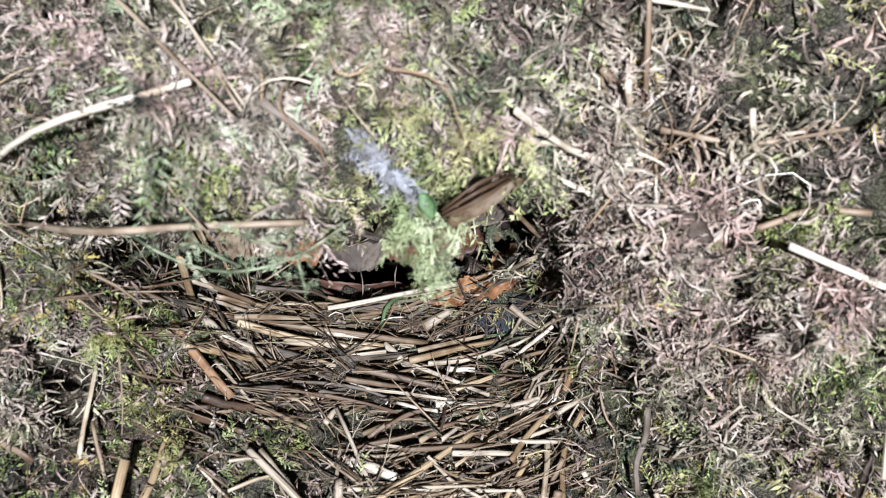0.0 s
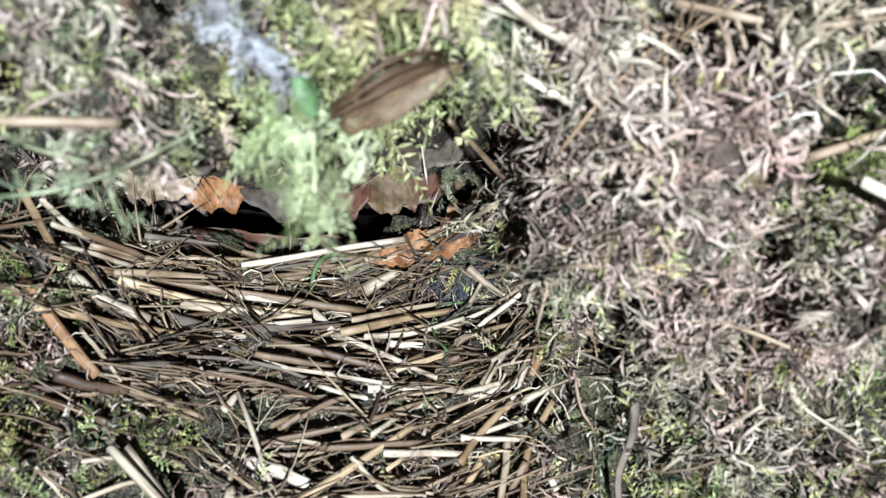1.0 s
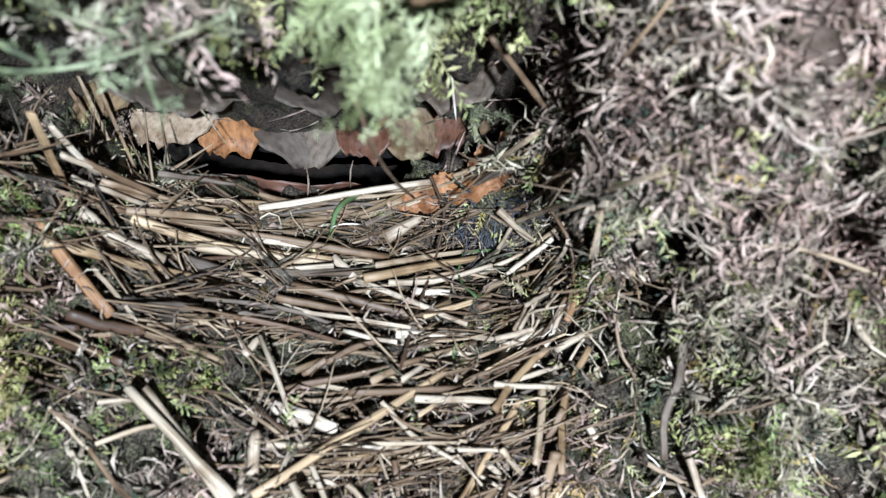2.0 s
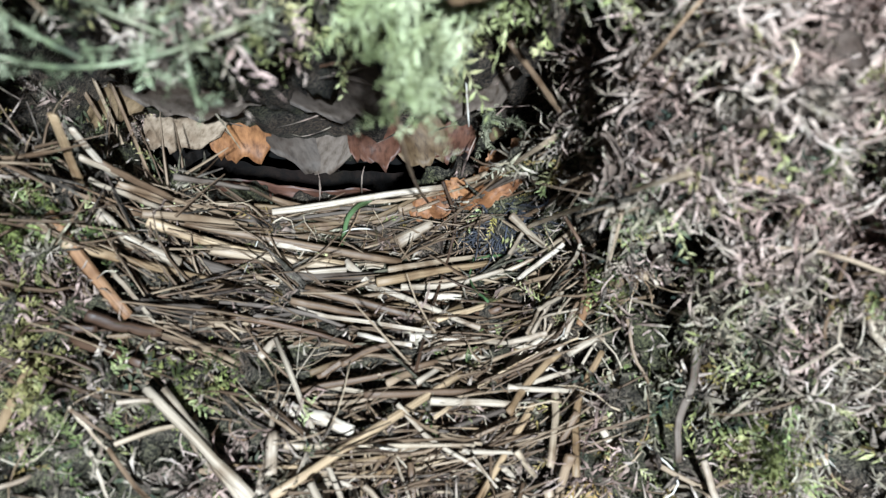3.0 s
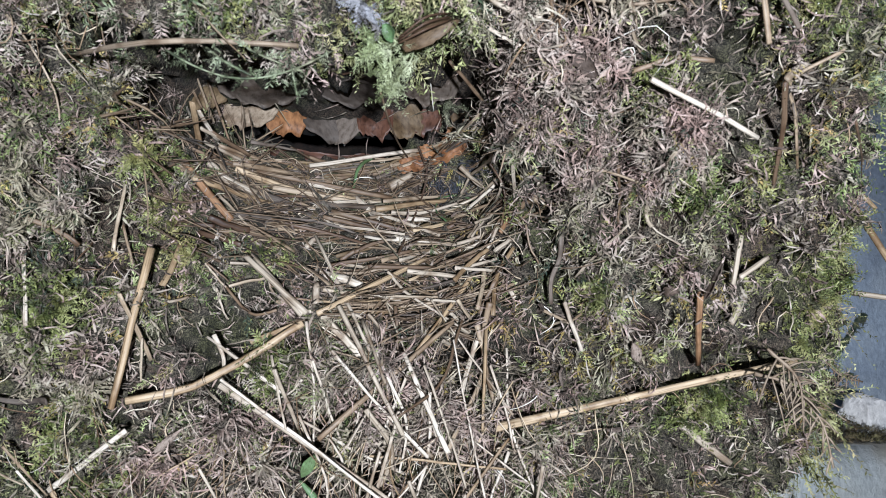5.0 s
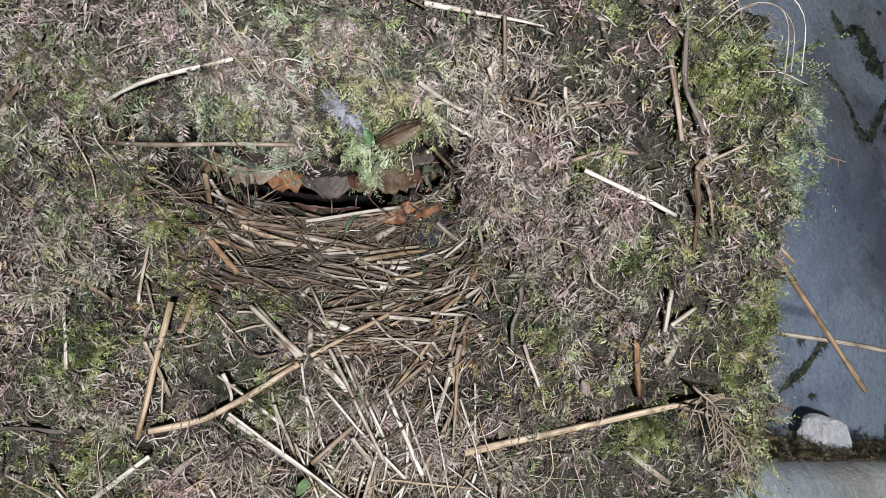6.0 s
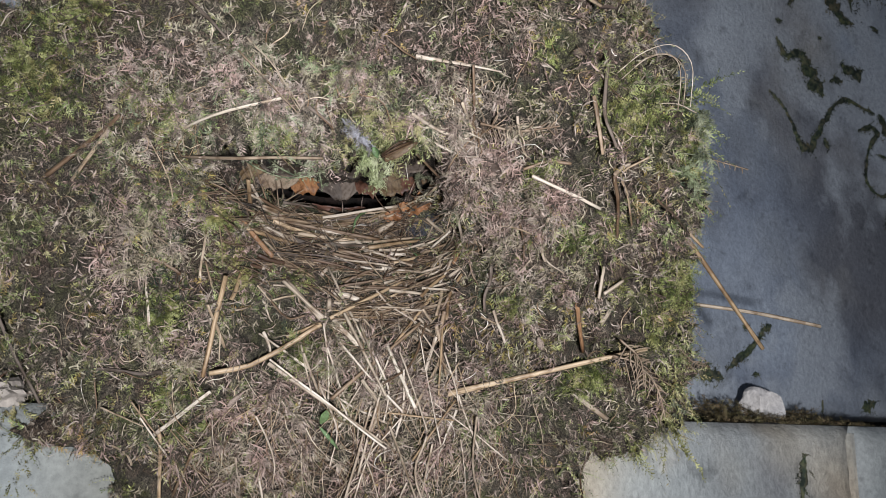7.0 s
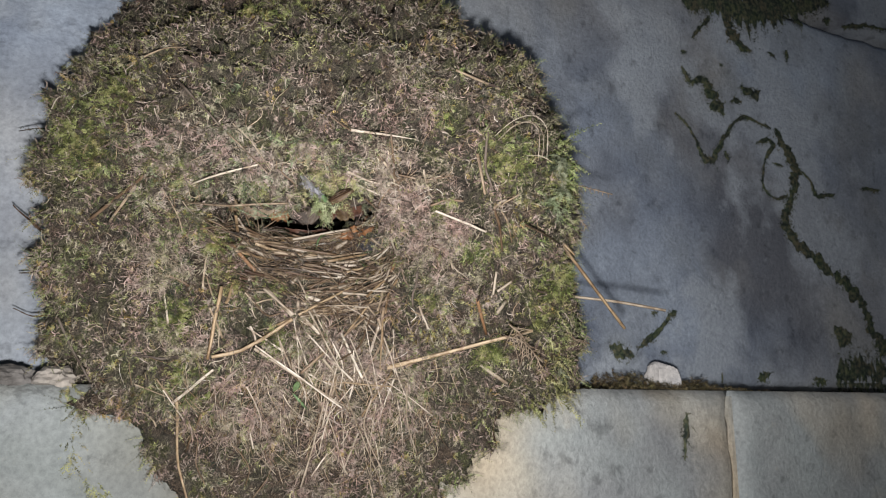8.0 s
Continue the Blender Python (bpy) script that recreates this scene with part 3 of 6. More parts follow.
EVERY = lambda p: np.ones(len(p))
CUSHIONS = spots([(-0.0519, -0.0164, 0.0045), (-0.0437, -0.0227, 0.0031), (-0.0225, -0.0465, 0.0045), (-0.0660, -0.0337, 0.0080), (-0.0689, -0.0621, 0.0065), (-0.0572, -0.0728, 0.0075), 
                  (0.0588, 0.0202, 0.0040), (0.0720, -0.0023, 0.0045), (0.0796, -0.0051, 0.0038), (0.0852, 0.0032, 0.0040), (0.0544, -0.0280, 0.0030), (0.1180, -0.0202, 0.0120), (-0.0622, 0.0303, 0.0060), (-0.0233, 0.0255, 0.0035),
                  (0.0842, -0.0546, 0.0090), (-0.0252, -0.0249, 0.0034), (0.1082, -0.0347, 0.0100), (0.0849, 0.0400, 0.0080), (-0.0525, 0.0000, 0.0030), (0.0385, -0.0075, 0.0018), (-0.1150, 0.0450, 0.0120), (-0.0950, 0.0700, 0.0100), (-0.1058, 0.0448, 0.0110), (-0.0345, 0.1155, 0.0080), (0.0620, 0.0574, 0.0060), (0.0900, 0.0379, 0.0080), (0.1200, 0.0340, 0.0110), (0.0931, -0.0178, 0.0060)])
bare = lambda p: (1 - 0.93 * STRAWBED(p)) * (1 - 0.8 * CUSHIONS(p))
not_straw = lambda p: 1 - 0.93 * STRAWBED(p)

ROSY = spots([(0.045, 0.028, 0.020), (0.060, 0.004, 0.018), (0.036, 0.040, 0.010), (-0.075, -0.010, 0.016), (-0.062, -0.045, 0.014), (0.045, 0.070, 0.014), (0.09, -0.07, 0.02), (-0.085, 0.05, 0.012)])
pos, nor = scatter(2200, lambda p: not_straw(p) * (0.3 + patchy(28, -0.5, 0.3, 3)(p)))
moss("dead_moss", "tangled dry brown moss shoots", M_BROWN, nest, pos, nor, 0.0062, 0.0011, pairs=9, width=0.08)
pos, nor = scatter(42000, lambda p: bare(p) * (0.45 + patchy(40, -0.4, 0.3, 31)(p)))
shoots("curled_moss", "curled dry moss stems", M_BROWN, nest, pos, nor, 0.0064, 0.00021, 5.5, 0.6, steps=6, ribbon=True)
pos, nor = scatter(12000, lambda p: bare(p) * ROSY(p) * (np.hypot(p[:, 0], p[:, 2]) < 0.095))
shoots("rosy_curls", "curled rosy-brown moss shoots", M_PINK, nest, pos, nor, 0.0062, 0.00021, 5.5, 0.6, steps=6, ribbon=True)
pos, nor = scatter(27000, lambda p: (1 - 0.6 * STRAWBED(p)) * (1 - 0.6 * CUSHIONS(p)))
shoots("moss_mat", "short matted brown moss", M_MAT, nest, pos, nor, 0.0060, 0.00024, 4.6, 0.5, steps=5, ribbon=True)
pos, nor = scatter(5500, lambda p: not_straw(p) * (0.12 + patchy(30, -0.2, 0.35, 9)(p) + 0.9 * (np.hypot(p[:, 0], p[:, 2] - 0.01) > 0.080) + 0.8 * (p[:, 2] > 0.06)))
moss("olive_moss", "olive moss shoots", M_OLIVE, nest, pos, nor, 0.0060, 0.0011, pairs=8, width=0.08)
pos, nor = scatter(2400, lambda p: 0.25 + 0.8 * (p[:, 2] > 0.06) + (np.hypot(p[:, 0], p[:, 2] - 0.01) > 0.07))
moss("outer_moss", "coarse olive moss on the crown and sides", M_OLIVE, nest, pos, nor, 0.0070, 0.0019, pairs=7, width=0.08)
pos, nor = scatter(900, lambda p: not_straw(p) * ROSY(p))
moss("rosy_moss", "crisp rosy-brown dead moss fronds", M_PINK, nest, pos, nor, 0.0060, 0.0011, pairs=9, lift=0.5, width=0.08)
pos, nor = scatter(2000, lambda p: not_straw(p) * (patchy(55, 0.12, 0.35, 77)(p) + spots([(0.055, -0.05, 0.022), (0.03, -0.05, 0.012), (-0.09, 0.085, 0.012), (-0.060, 0.016, 0.009), (-0.03, 0.115, 0.014), (0.04, 0.10, 0.016)])(p)))
moss("mustard_moss", "small mustard-yellow moss tufts", M_MUSTARD, nest, pos, nor, 0.0042, 0.0013, pairs=7, lift=0.9, width=0.10)
GREENS = spots([(-0.120, 0.02, 0.012), (-0.062, 0.008, 0.010), (-0.058, -0.006, 0.008), (-0.030, 0.026, 0.006), (-0.008, 0.050, 0.006), (0.100, 0.010, 0.010), (-0.049, -0.022, 0.012), (-0.049, -0.004, 0.007), (-0.026, -0.021, 0.006), (-0.055, -0.070, 0.014), (-0.105, 0.035, 0.022), (-0.125, 0.0, 0.02), (-0.125, 0.06, 0.02),
                (-0.118, -0.03, 0.016), (0.118, 0.035, 0.016), (0.13, -0.01, 0.014), (0.125, -0.05, 0.016), (0.075, -0.005, 0.007), (-0.015, -0.05, 0.012),
                (0.02, -0.02, 0.006), (0.09, 0.05, 0.015), (0.06, -0.075, 0.016), (-0.055, 0.03, 0.008)])
pos, nor = scatter(5500, lambda p: np.maximum(not_straw(p), spots([(-0.026, -0.0205, 0.005)])(p)) * (0.035 + 1.0 * GREENS(p) * (0.2 + patchy(60, -0.2, 0.4, 17)(p))))
moss("green_moss", "living green moss shoots", M_GREEN, nest, pos, nor, 0.0058, 0.0012, pairs=8, lift=0.8, width=0.085)
pos, nor = scatter(6000, lambda p: CUSHIONS(p) ** 1.5)
moss("moss_cushions", "dense cushions of short green moss", M_CUSHION, nest, pos + nor * 0.0008, nor, 0.0044, 0.0012, pairs=6, lift=1.2, droop=0.2, width=0.11)
pos, nor = scatter(800, spots([(-0.001, 0.038, 0.009), (-0.006, 0.030, 0.007), (-0.10, 0.085, 0.012), (-0.075, 0.03, 0.009), (-0.02, 0.125, 0.012), (-0.11, 0.06, 0.01)]), (20, nr - 6))
moss("yellow_green_moss", "fresh yellow-green moss", M_BRIGHT, nest, pos, nor, 0.0052, 0.0013, lift=0.8, width=0.085)
LIP = spots([(-0.048, 0.004, 0.008), (-0.03, -0.004, 0.009), (-0.005, -0.010, 0.012), (0.018, -0.008, 0.013)])
pos, nor = scatter(2000, lambda p: not_straw(p) * patchy(48, 0.05, 0.35, 63)(p))
moss("dark_moss", "dark moss tufts scattered in random patches", M_DARKMOSS, nest, pos, nor, 0.0060, 0.0015, pairs=6, lift=0.7, width=0.085)
pos, nor = scatter(240, LIP, (29, nr - 30))
shoots("chaff", "dark broken straw and roots under the lip", M_SOIL, nest, pos, nor, 0.010, 0.00035, 0.3, 0.02, 0.0, along=np.stack([np.ones(len(pos)), np.zeros(len(pos)), 11 * (pos[:, 0] + 0.014)], -1))
pos, nor = scatter(1300, STRAWBED, (29, nr - 30))
shoots("broken_straw", "thin broken straw on the lip", M_CHAFF, nest, pos, nor, 0.013, 0.00026, 0.5, 0.02, 0.0, along=np.stack([np.ones(len(pos)), np.zeros(len(pos)), 11 * (pos[:, 0] + 0.014)], -1), steps=5)
CHIN = spots([(-0.010, -0.085, 0.030), (0.022, -0.075, 0.026), (-0.045, -0.080, 0.016), (0.005, -0.110, 0.030)])
pos, nor = scatter(9000, CHIN)
shoots("chin_moss", "pale dry moss and grass hanging below the mouth", M_PINK, nest, pos, nor, 0.0085, 0.00020, 2.2, 0.7, 1.1, steps=6, ribbon=True)
pos, nor = scatter(60, lambda p: (p[:, 2] > 0.0125).astype(float), (11, 20))
shoots("brow_lining", "dry grass lining the underside of the brow", M_MAT, nest, pos, nor, 0.010, 0.00022, 0.4, 0.15, 0.0, along=(1, 0.2, 0))

pos, nor = scatter(3000, spots([(0.032, 0.022, 0.007), (0.036, 0.012, 0.004), (0.030, 0.030, 0.006)]), (17, nr - 60))
shoots("cheek_moss", "curled rosy-brown moss beside the mouth", M_PINK, nest, pos, nor, 0.0062, 0.00024, 5.0, 0.7, steps=6, ribbon=True)
# fringe that hangs from the brow over the mouth
pos, nor = scatter(90, lambda p: patchy(90, -0.1, 0.3, 41)(p) * ((p[:, 2] > 0.0135) & (np.abs(p[:, 0] + 0.012) < 0.047)).astype(float), (19, 34))
moss("brow_fringe", "green and grey moss hanging over the mouth", M_GREEN, nest, pos, nor, 0.0055, 0.0010, droop=1.2, wild=0.8, lift=0.3, pairs=9, width=0.08)
pos, nor = scatter(170, lambda p: ((p[:, 2] > 0.0155) & (np.abs(p[:, 0] + 0.012) < 0.05)).astype(float), (19, 34))
moss("brow_fringe_dry", "dry moss hanging over the mouth", M_OLIVE, nest, pos, nor, 0.0048, 0.0010, droop=1.0, wild=1.0, lift=0.3, pairs=9, width=0.08)


def garland(name, label, mat, lines, length, leaf_, spread=0.0006):
    """Feathery strands of moss along hanging stems, joined."""
    P, N = [], []
    for pts, n in lines:
        q = spline(pts, 60)
        k = RNG.integers(0, 60, n)
        P.append(q[k] + RNG.normal(size=(n, 3)) * spread)
        N.append(unit(RNG.normal(size=(n, 3)) + np.array([0, -0.3, 0])))
    v, f, g = sprigs(np.vstack(P), np.vstack(N), length, leaf_, pairs=9, lift=0.7, droop=0.7, wild=0.9, width=0.075)
    V, F, G = [v], [f], [g]
    for pts, n in lines:
        t, tf, caps, _ = tube(spline(pts, 24), 0.00022, sides=4, lump=0.2)
        F.append(np.vstack([tf[:, [0, 1, 2]], tf[:, [0, 2, 3]], caps]) + sum(map(len, V)))
        V.append(t), G.append(np.full((len(t), 3), 0.6))
    return tagged(mesh_from(name, np.vstack(V), np.vstack(F), mat, nest, label, False, np.vstack(G)), kind="stuff")


garland("hanging_moss_strands", "feathery green moss strands hanging over the mouth", M_OLIVEGREEN, [
    ([(-0.0386, -0.0780, 0.0200), (-0.0312, -0.0812, 0.0155), (-0.0232, -0.0828, 0.0127), (-0.0165, -0.0828, 0.0128), (-0.0104, -0.0812, 0.0151), (-0.0051, -0.0748, 0.0197)], 36),
    ([(-0.0285, -0.0796, 0.0190), (-0.0232, -0.0828, 0.0154), (-0.0184, -0.0828, 0.0131)], 13),
    ([(-0.0114, -0.0812, 0.0146), (-0.0108, -0.0812, 0.0122), (-0.0106, -0.0796, 0.0103)], 8),
    ([(-0.0215, -0.0812, 0.0194), (-0.0172, -0.0844, 0.0168), (-0.0128, -0.0812, 0.0155)], 10),
    ([(0.0179, -0.0092, 0.0273), (0.0173, -0.0012, 0.0220), (0.0167, 0.0052, 0.0181), (0.0170, 0.0068, 0.0155)], 36),
    ([(0.0162, 0.0004, 0.0210), (0.0209, -0.0044, 0.0194), (0.0235, -0.0060, 0.0178)], 21)], 0.0022, 0.0008)
garland("moss_tassel", "pale yellow-green moss tassel hanging from the brow", M_TASSEL, [
    ([(0.0008, -0.0796, 0.0241), (0.0033, -0.0828, 0.0183), (0.0059, -0.0828, 0.0136), (0.0065, -0.0812, 0.0104)], 50),
    ([(0.0050, -0.0764, 0.0244), (0.0063, -0.0828, 0.0179), (0.0067, -0.0828, 0.0123)], 50),
    ([(0.0100, -0.0700, 0.0239), (0.0099, -0.0764, 0.0187), (0.0080, -0.0796, 0.0146), (0.0070, -0.0796, 0.0116)], 42),
    ([(0.0034, -0.0780, 0.0234), (0.0025, -0.0844, 0.0178), (0.0029, -0.0844, 0.0143)], 28)], 0.0030, 0.0010, 0.0008)

# feathery moss on the brow itself
BROW = spots([(-0.045, 0.033, 0.016), (-0.020, 0.038, 0.015), (0.000, 0.046, 0.013), (-0.070, 0.032, 0.012), (-0.035, 0.052, 0.014)])
pos, nor = scatter(350, BROW, (22, nr - 30))
moss("brow_moss", "feathery grey-green moss on the brow", M_OLIVEGREEN, nest, pos, nor, 0.0080, 0.0017, pairs=10, lift=0.7, droop=1.0, width=0.08)
pos, nor = scatter(1600, BROW, (22, nr - 30))
moss("brow_moss_dry", "dry brown moss on the brow", M_BROWN, nest, pos, nor, 0.0065, 0.0016, pairs=8, lift=0.5, width=0.08)
pos, nor = scatter(420, spots([(0.008, 0.031, 0.006), (0.0125, 0.031, 0.004), (0.003, 0.033, 0.005)]), (22, nr - 30))
moss("brow_moss_bright", "fresh yellow-green moss on the brow", M_BRIGHT, nest, pos, nor, 0.0065, 0.0016, pairs=9, lift=0.7, droop=0.9, width=0.08)

# ragged edge
pos, nor = scatter(1500, EVERY, (nr - 22, nr - 3))
moss("edge_moss", "ragged moss along the nest's edge", M_OLIVE, nest, pos, nor, 0.010, 0.0013, lift=1.1, droop=0.8)
pos, nor = scatter(700, lambda p: (p[:, 0] > 0.03) + 0.3, (nr - 24, nr - 3))
moss("edge_moss_green", "green moss along the nest's edge", M_GREEN, nest, pos, nor, 0.010, 0.0013, lift=1.1, droop=0.8)


def over(points, lift=0.0015, n=9, sag=0.0):
    """Path over the nest's front through (u, w) points, lifted off it."""
    p = spline(points, n)
    q = front_at(p[:, 0], p[:, 1])
    q[:, 1] -= lift
    s = np.linspace(-1, 1, n)
    bend = np.polyfit(s, q[:, 1], 2)
    stiff = np.polyval(bend if bend[0] < 0 and len(points) > 2 else np.polyfit(s, q[:, 1], 1), s)
    reach = np.hypot(*(p[-1] - p[0]))
    q[:, 1] = stiff + np.clip(reach / 0.05, 0.3, 0.85) * np.minimum(0, (q[:, 1] - stiff).min())
    q[:, 1] -= sag * np.sin(np.linspace(0, np.pi, n))
    return q


def roots(name, label, mat, n, weight, length, radius, wander=0.7, lift=0.002, down=0.35):
    """Fine curling roots lying over the surface, joined."""
    pos, nor = scatter(n, weight, (24, nr - 10))
    V, F, G = [], [], []
    base = 0
    for p in pos:
        L = length * RNG.uniform(0.4, 1.5)
        a = RNG.uniform(0, 2 * np.pi) if RNG.uniform() > down else RNG.normal(-1.57, 0.5)
        k, k2 = RNG.normal(0, wander, 2)
        s = np.linspace(0, 1, 8)
        ang = a + k * s * 2 + k2 * np.sin(s * 5)
        step = L / 8
        u, w = p[0] + np.cumsum(np.cos(ang)) * step, p[2] + np.cumsum(np.sin(ang)) * step
        path = np.stack([u, front(u, w) - lift * RNG.uniform(0.2, 1.6) - 0.003 * np.sin(s * np.pi) * RNG.uniform(0, 1), w], -1)
        hole = np.exp(-((u + 0.012) / 0.045) ** 4 - ((w - 0.014) / 0.012) ** 4)
        if hole.max() > 0.6 or np.hypot(u, w - 0.01).max() > 0.138:
            continue
        v, f, caps, g = tube(path, radius * RNG.uniform(0.6, 1.5), sides=3, taper=(1.1, 0.5))
        V.append(v), G.append(g), F.append(np.vstack([f[:, [0, 1, 2]], f[:, [0, 2, 3]], caps]) + base)
        base += len(v)
    return tagged(mesh_from(name, np.vstack(V), np.vstack(F), mat, nest, label, True, np.vstack(G)), kind="stuff")


roots("rootlets", "fine tan roots woven through the moss", M_ROOT, 900, lambda p: 0.4 + patchy(30, -0.2, 0.4, 5)(p), 0.013, 0.00017, 0.8, 0.003)
roots("hanging_fibres", "thin pale grass fibres hanging below the mouth", M_ROOT, 480, spots([(-0.02, -0.085, 0.030), (0.02, -0.085, 0.028), (0.055, -0.075, 0.012), (-0.055, -0.085, 0.02)]), 0.020, 0.00016, 0.22, 0.005, 1.0)
roots("pale_fibres", "thin bleached grass fibres", M_WHITE, 120, not_straw, 0.016, 0.00015, 0.5, 0.004)
roots("mouth_fibres", "hair-thin roots across the straw lip", M_ROOT, 240, STRAWBED, 0.012, 0.00011, 0.9)


def straw(points, width, mat=M_STRAW, lift=0.002, flat=0.45, label="", name="straw", sag=0.0, **kw):
    n = 7 if len(points) == 2 else 10
    path = over(points, lift, n, sag)
    wob = np.cumsum(RNG.normal(size=(n, 3)), axis=0)
    path = path + (wob - np.linspace(0, 1, n)[:, None] * wob[-1]) * 0.00009
    kw.setdefault("taper", (RNG.uniform(0.45, 1.15), RNG.uniform(0.25, 1.0)))
    return stalk(name, path, width * 0.50, mat, nest, label, flat=flat, sides=6, lump=0.05, **kw)


# straws woven round the lip of the mouth
for i in range(46):
    k = RNG.uniform()
    w0 = 0.0010 - 0.0215 * k
    mid, half = RNG.uniform(-0.036, 0.02), RNG.uniform(0.007, 0.022)
    u = np.linspace(max(mid - half, -0.056), min(mid + half, 0.025), 4)
    w = w0 + RNG.uniform(4.5, 8.0) * (1 - 0.4 * k) * (u + 0.014) ** 2 + (u - mid) * RNG.normal(0, 0.15) + RNG.normal(0, 0.0008, 4)
    q = RNG.uniform()
    mat = M_STRAW if q < 0.50 else (M_BARK if q < 0.72 else (M_GREYLEAF if q < 0.92 else M_DARK))
    straw(list(zip(u, w)), RNG.uniform(0.0007, 0.0017), mat, RNG.uniform(-0.0004, 0.0010), RNG.uniform(0.15, 0.4), twist=RNG.normal(0, 0.6))
for i in range(9):
    mid, half = RNG.uniform(-0.038, 0.016), RNG.uniform(0.006, 0.014)
    u = np.linspace(mid - half, mid + half, 4)
    w = 0.0020 + RNG.uniform(-0.003, 0.0005) + 7.0 * (u + 0.018) ** 2 + (u - mid) * RNG.normal(0, 0.08)
    straw(list(zip(u, w)), RNG.uniform(0.0007, 0.0018), M_STRAW if RNG.uniform() < 0.6 else M_BARK, RNG.uniform(0.0, 0.0015), RNG.uniform(0.2, 0.5), twist=RNG.normal(0, 0.6))
# a second bundle below it, sweeping up to the right
for i in range(24):
    u0, L = RNG.uniform(-0.022, 0.014), RNG.uniform(0.012, 0.030)
    w0 = RNG.uniform(-0.037, -0.022)
    a = RNG.normal(0.0, 0.10) + 20 * max(0.0, u0 + L / 2 - 0.004)
    q = RNG.uniform()
    straw([(u0, w0), (u0 + L / 2, w0 + a * L / 2 - RNG.uniform(0.0002, 0.0014)), (u0 + L, w0 + a * L)], RNG.uniform(0.0004, 0.0011),
          M_STRAW if q < 0.7 else (M_GOLD if q < 0.85 else M_GREYLEAF), RNG.uniform(0.0005, 0.004), RNG.uniform(0.25, 0.7))
# stalks that fan downwards from it
for i in range(44):
    u0, w0 = RNG.normal(0.004, 0.020), RNG.uniform(-0.080, -0.030)
    a, L = RNG.normal(-1.5, 0.6), RNG.uniform(0.010, 0.042)
    straw([(u0, w0), (u0 + L * np.cos(a) / 2 + RNG.normal(0, 0.0015), w0 + L * np.sin(a) / 2), (u0 + L * np.cos(a), w0 + L * np.sin(a))],
          RNG.uniform(0.0004, 0.0010), M_PALE if RNG.uniform() < 0.75 else M_GOLD, RNG.uniform(0.002, 0.006), RNG.uniform(0.35, 0.9))
# loose stalks in the moss
for i in range(20):
    (p,), _ = scatter(1, not_straw, (30, nr - 14))
    a, L = RNG.uniform(0, 3.14), RNG.uniform(0.008, 0.024)
    straw([(p[0], p[2]), (p[0] + L * np.cos(a) / 2, p[2] + L * np.sin(a) / 2 + RNG.normal(0, 0.001)), (p[0] + L * np.cos(a), p[2] + L * np.sin(a))],
          RNG.uniform(0.0004, 0.0011), M_STRAW if RNG.uniform() < 0.6 else M_PALE, RNG.uniform(0.0025, 0.005), RNG.uniform(0.35, 0.9))

# short stalks at the right end of the lip
for i in range(22):
    u0, w0 = RNG.uniform(0.024, 0.042), RNG.uniform(-0.020, 0.006)
    a, L = RNG.normal(1.1, 0.6), RNG.uniform(0.006, 0.014)
    straw([(u0 - L * np.cos(a) / 2, w0 - L * np.sin(a) / 2), (u0 + RNG.normal(0, 0.0006), w0), (u0 + L * np.cos(a) / 2, w0 + L * np.sin(a) / 2)], RNG.uniform(0.0006, 0.0013), M_PALE if RNG.uniform() < 0.5 else M_STRAW, RNG.uniform(0.001, 0.004), RNG.uniform(0.3, 0.6))
# straws of the lip
for pts, wd, mat in (
        ([(-0.0490, 0.0001), (-0.0354, -0.0142)], 0.0023, M_RUSSET),
        ([(-0.0459, -0.0041), (-0.0243, -0.0118)], 0.0017, M_GOLD),
        ([(-0.0452, 0.0011), (-0.0434, -0.0009), (-0.0400, -0.0039), (-0.0323, -0.0071)], 0.0022, M_PALE),
        ([(-0.0323, -0.0071), (-0.0247, -0.0100)], 0.0021, M_GREYLEAF),
        ([(-0.0403, -0.0077), (-0.0317, -0.0149)], 0.0009, M_PALE),
        ([(-0.0443, 0.0123), (-0.0427, 0.0060)], 0.0014, M_PALE),
        ([(-0.0442, 0.0136), (-0.0464, 0.0043)], 0.0019, M_GOLD),
        ([(-0.0453, 0.0088), (-0.0389, 0.0047)], 0.0010, M_PALE),
        ([(-0.0453, 0.0054), (-0.0376, 0.0015)], 0.0010, M_PALE),
        ([(-0.0427, 0.0051), (-0.0293, 0.0008)], 0.0012, M_STRAW),
        ([(-0.0357, 0.0069), (-0.0248, 0.0055)], 0.0011, M_GREYLEAF),
        ([(-0.0436, 0.0080), (-0.0360, 0.0030)], 0.0014, M_STRAW),
        ([(-0.0431, 0.0042), (-0.0333, 0.0002), (-0.0255, -0.0004)], 0.0016, M_STRAW)):
    straw(pts, wd, mat, RNG.uniform(0.0035, 0.0065), 0.4, taper=(RNG.uniform(0.85, 1.1), RNG.uniform(0.6, 1.0)))
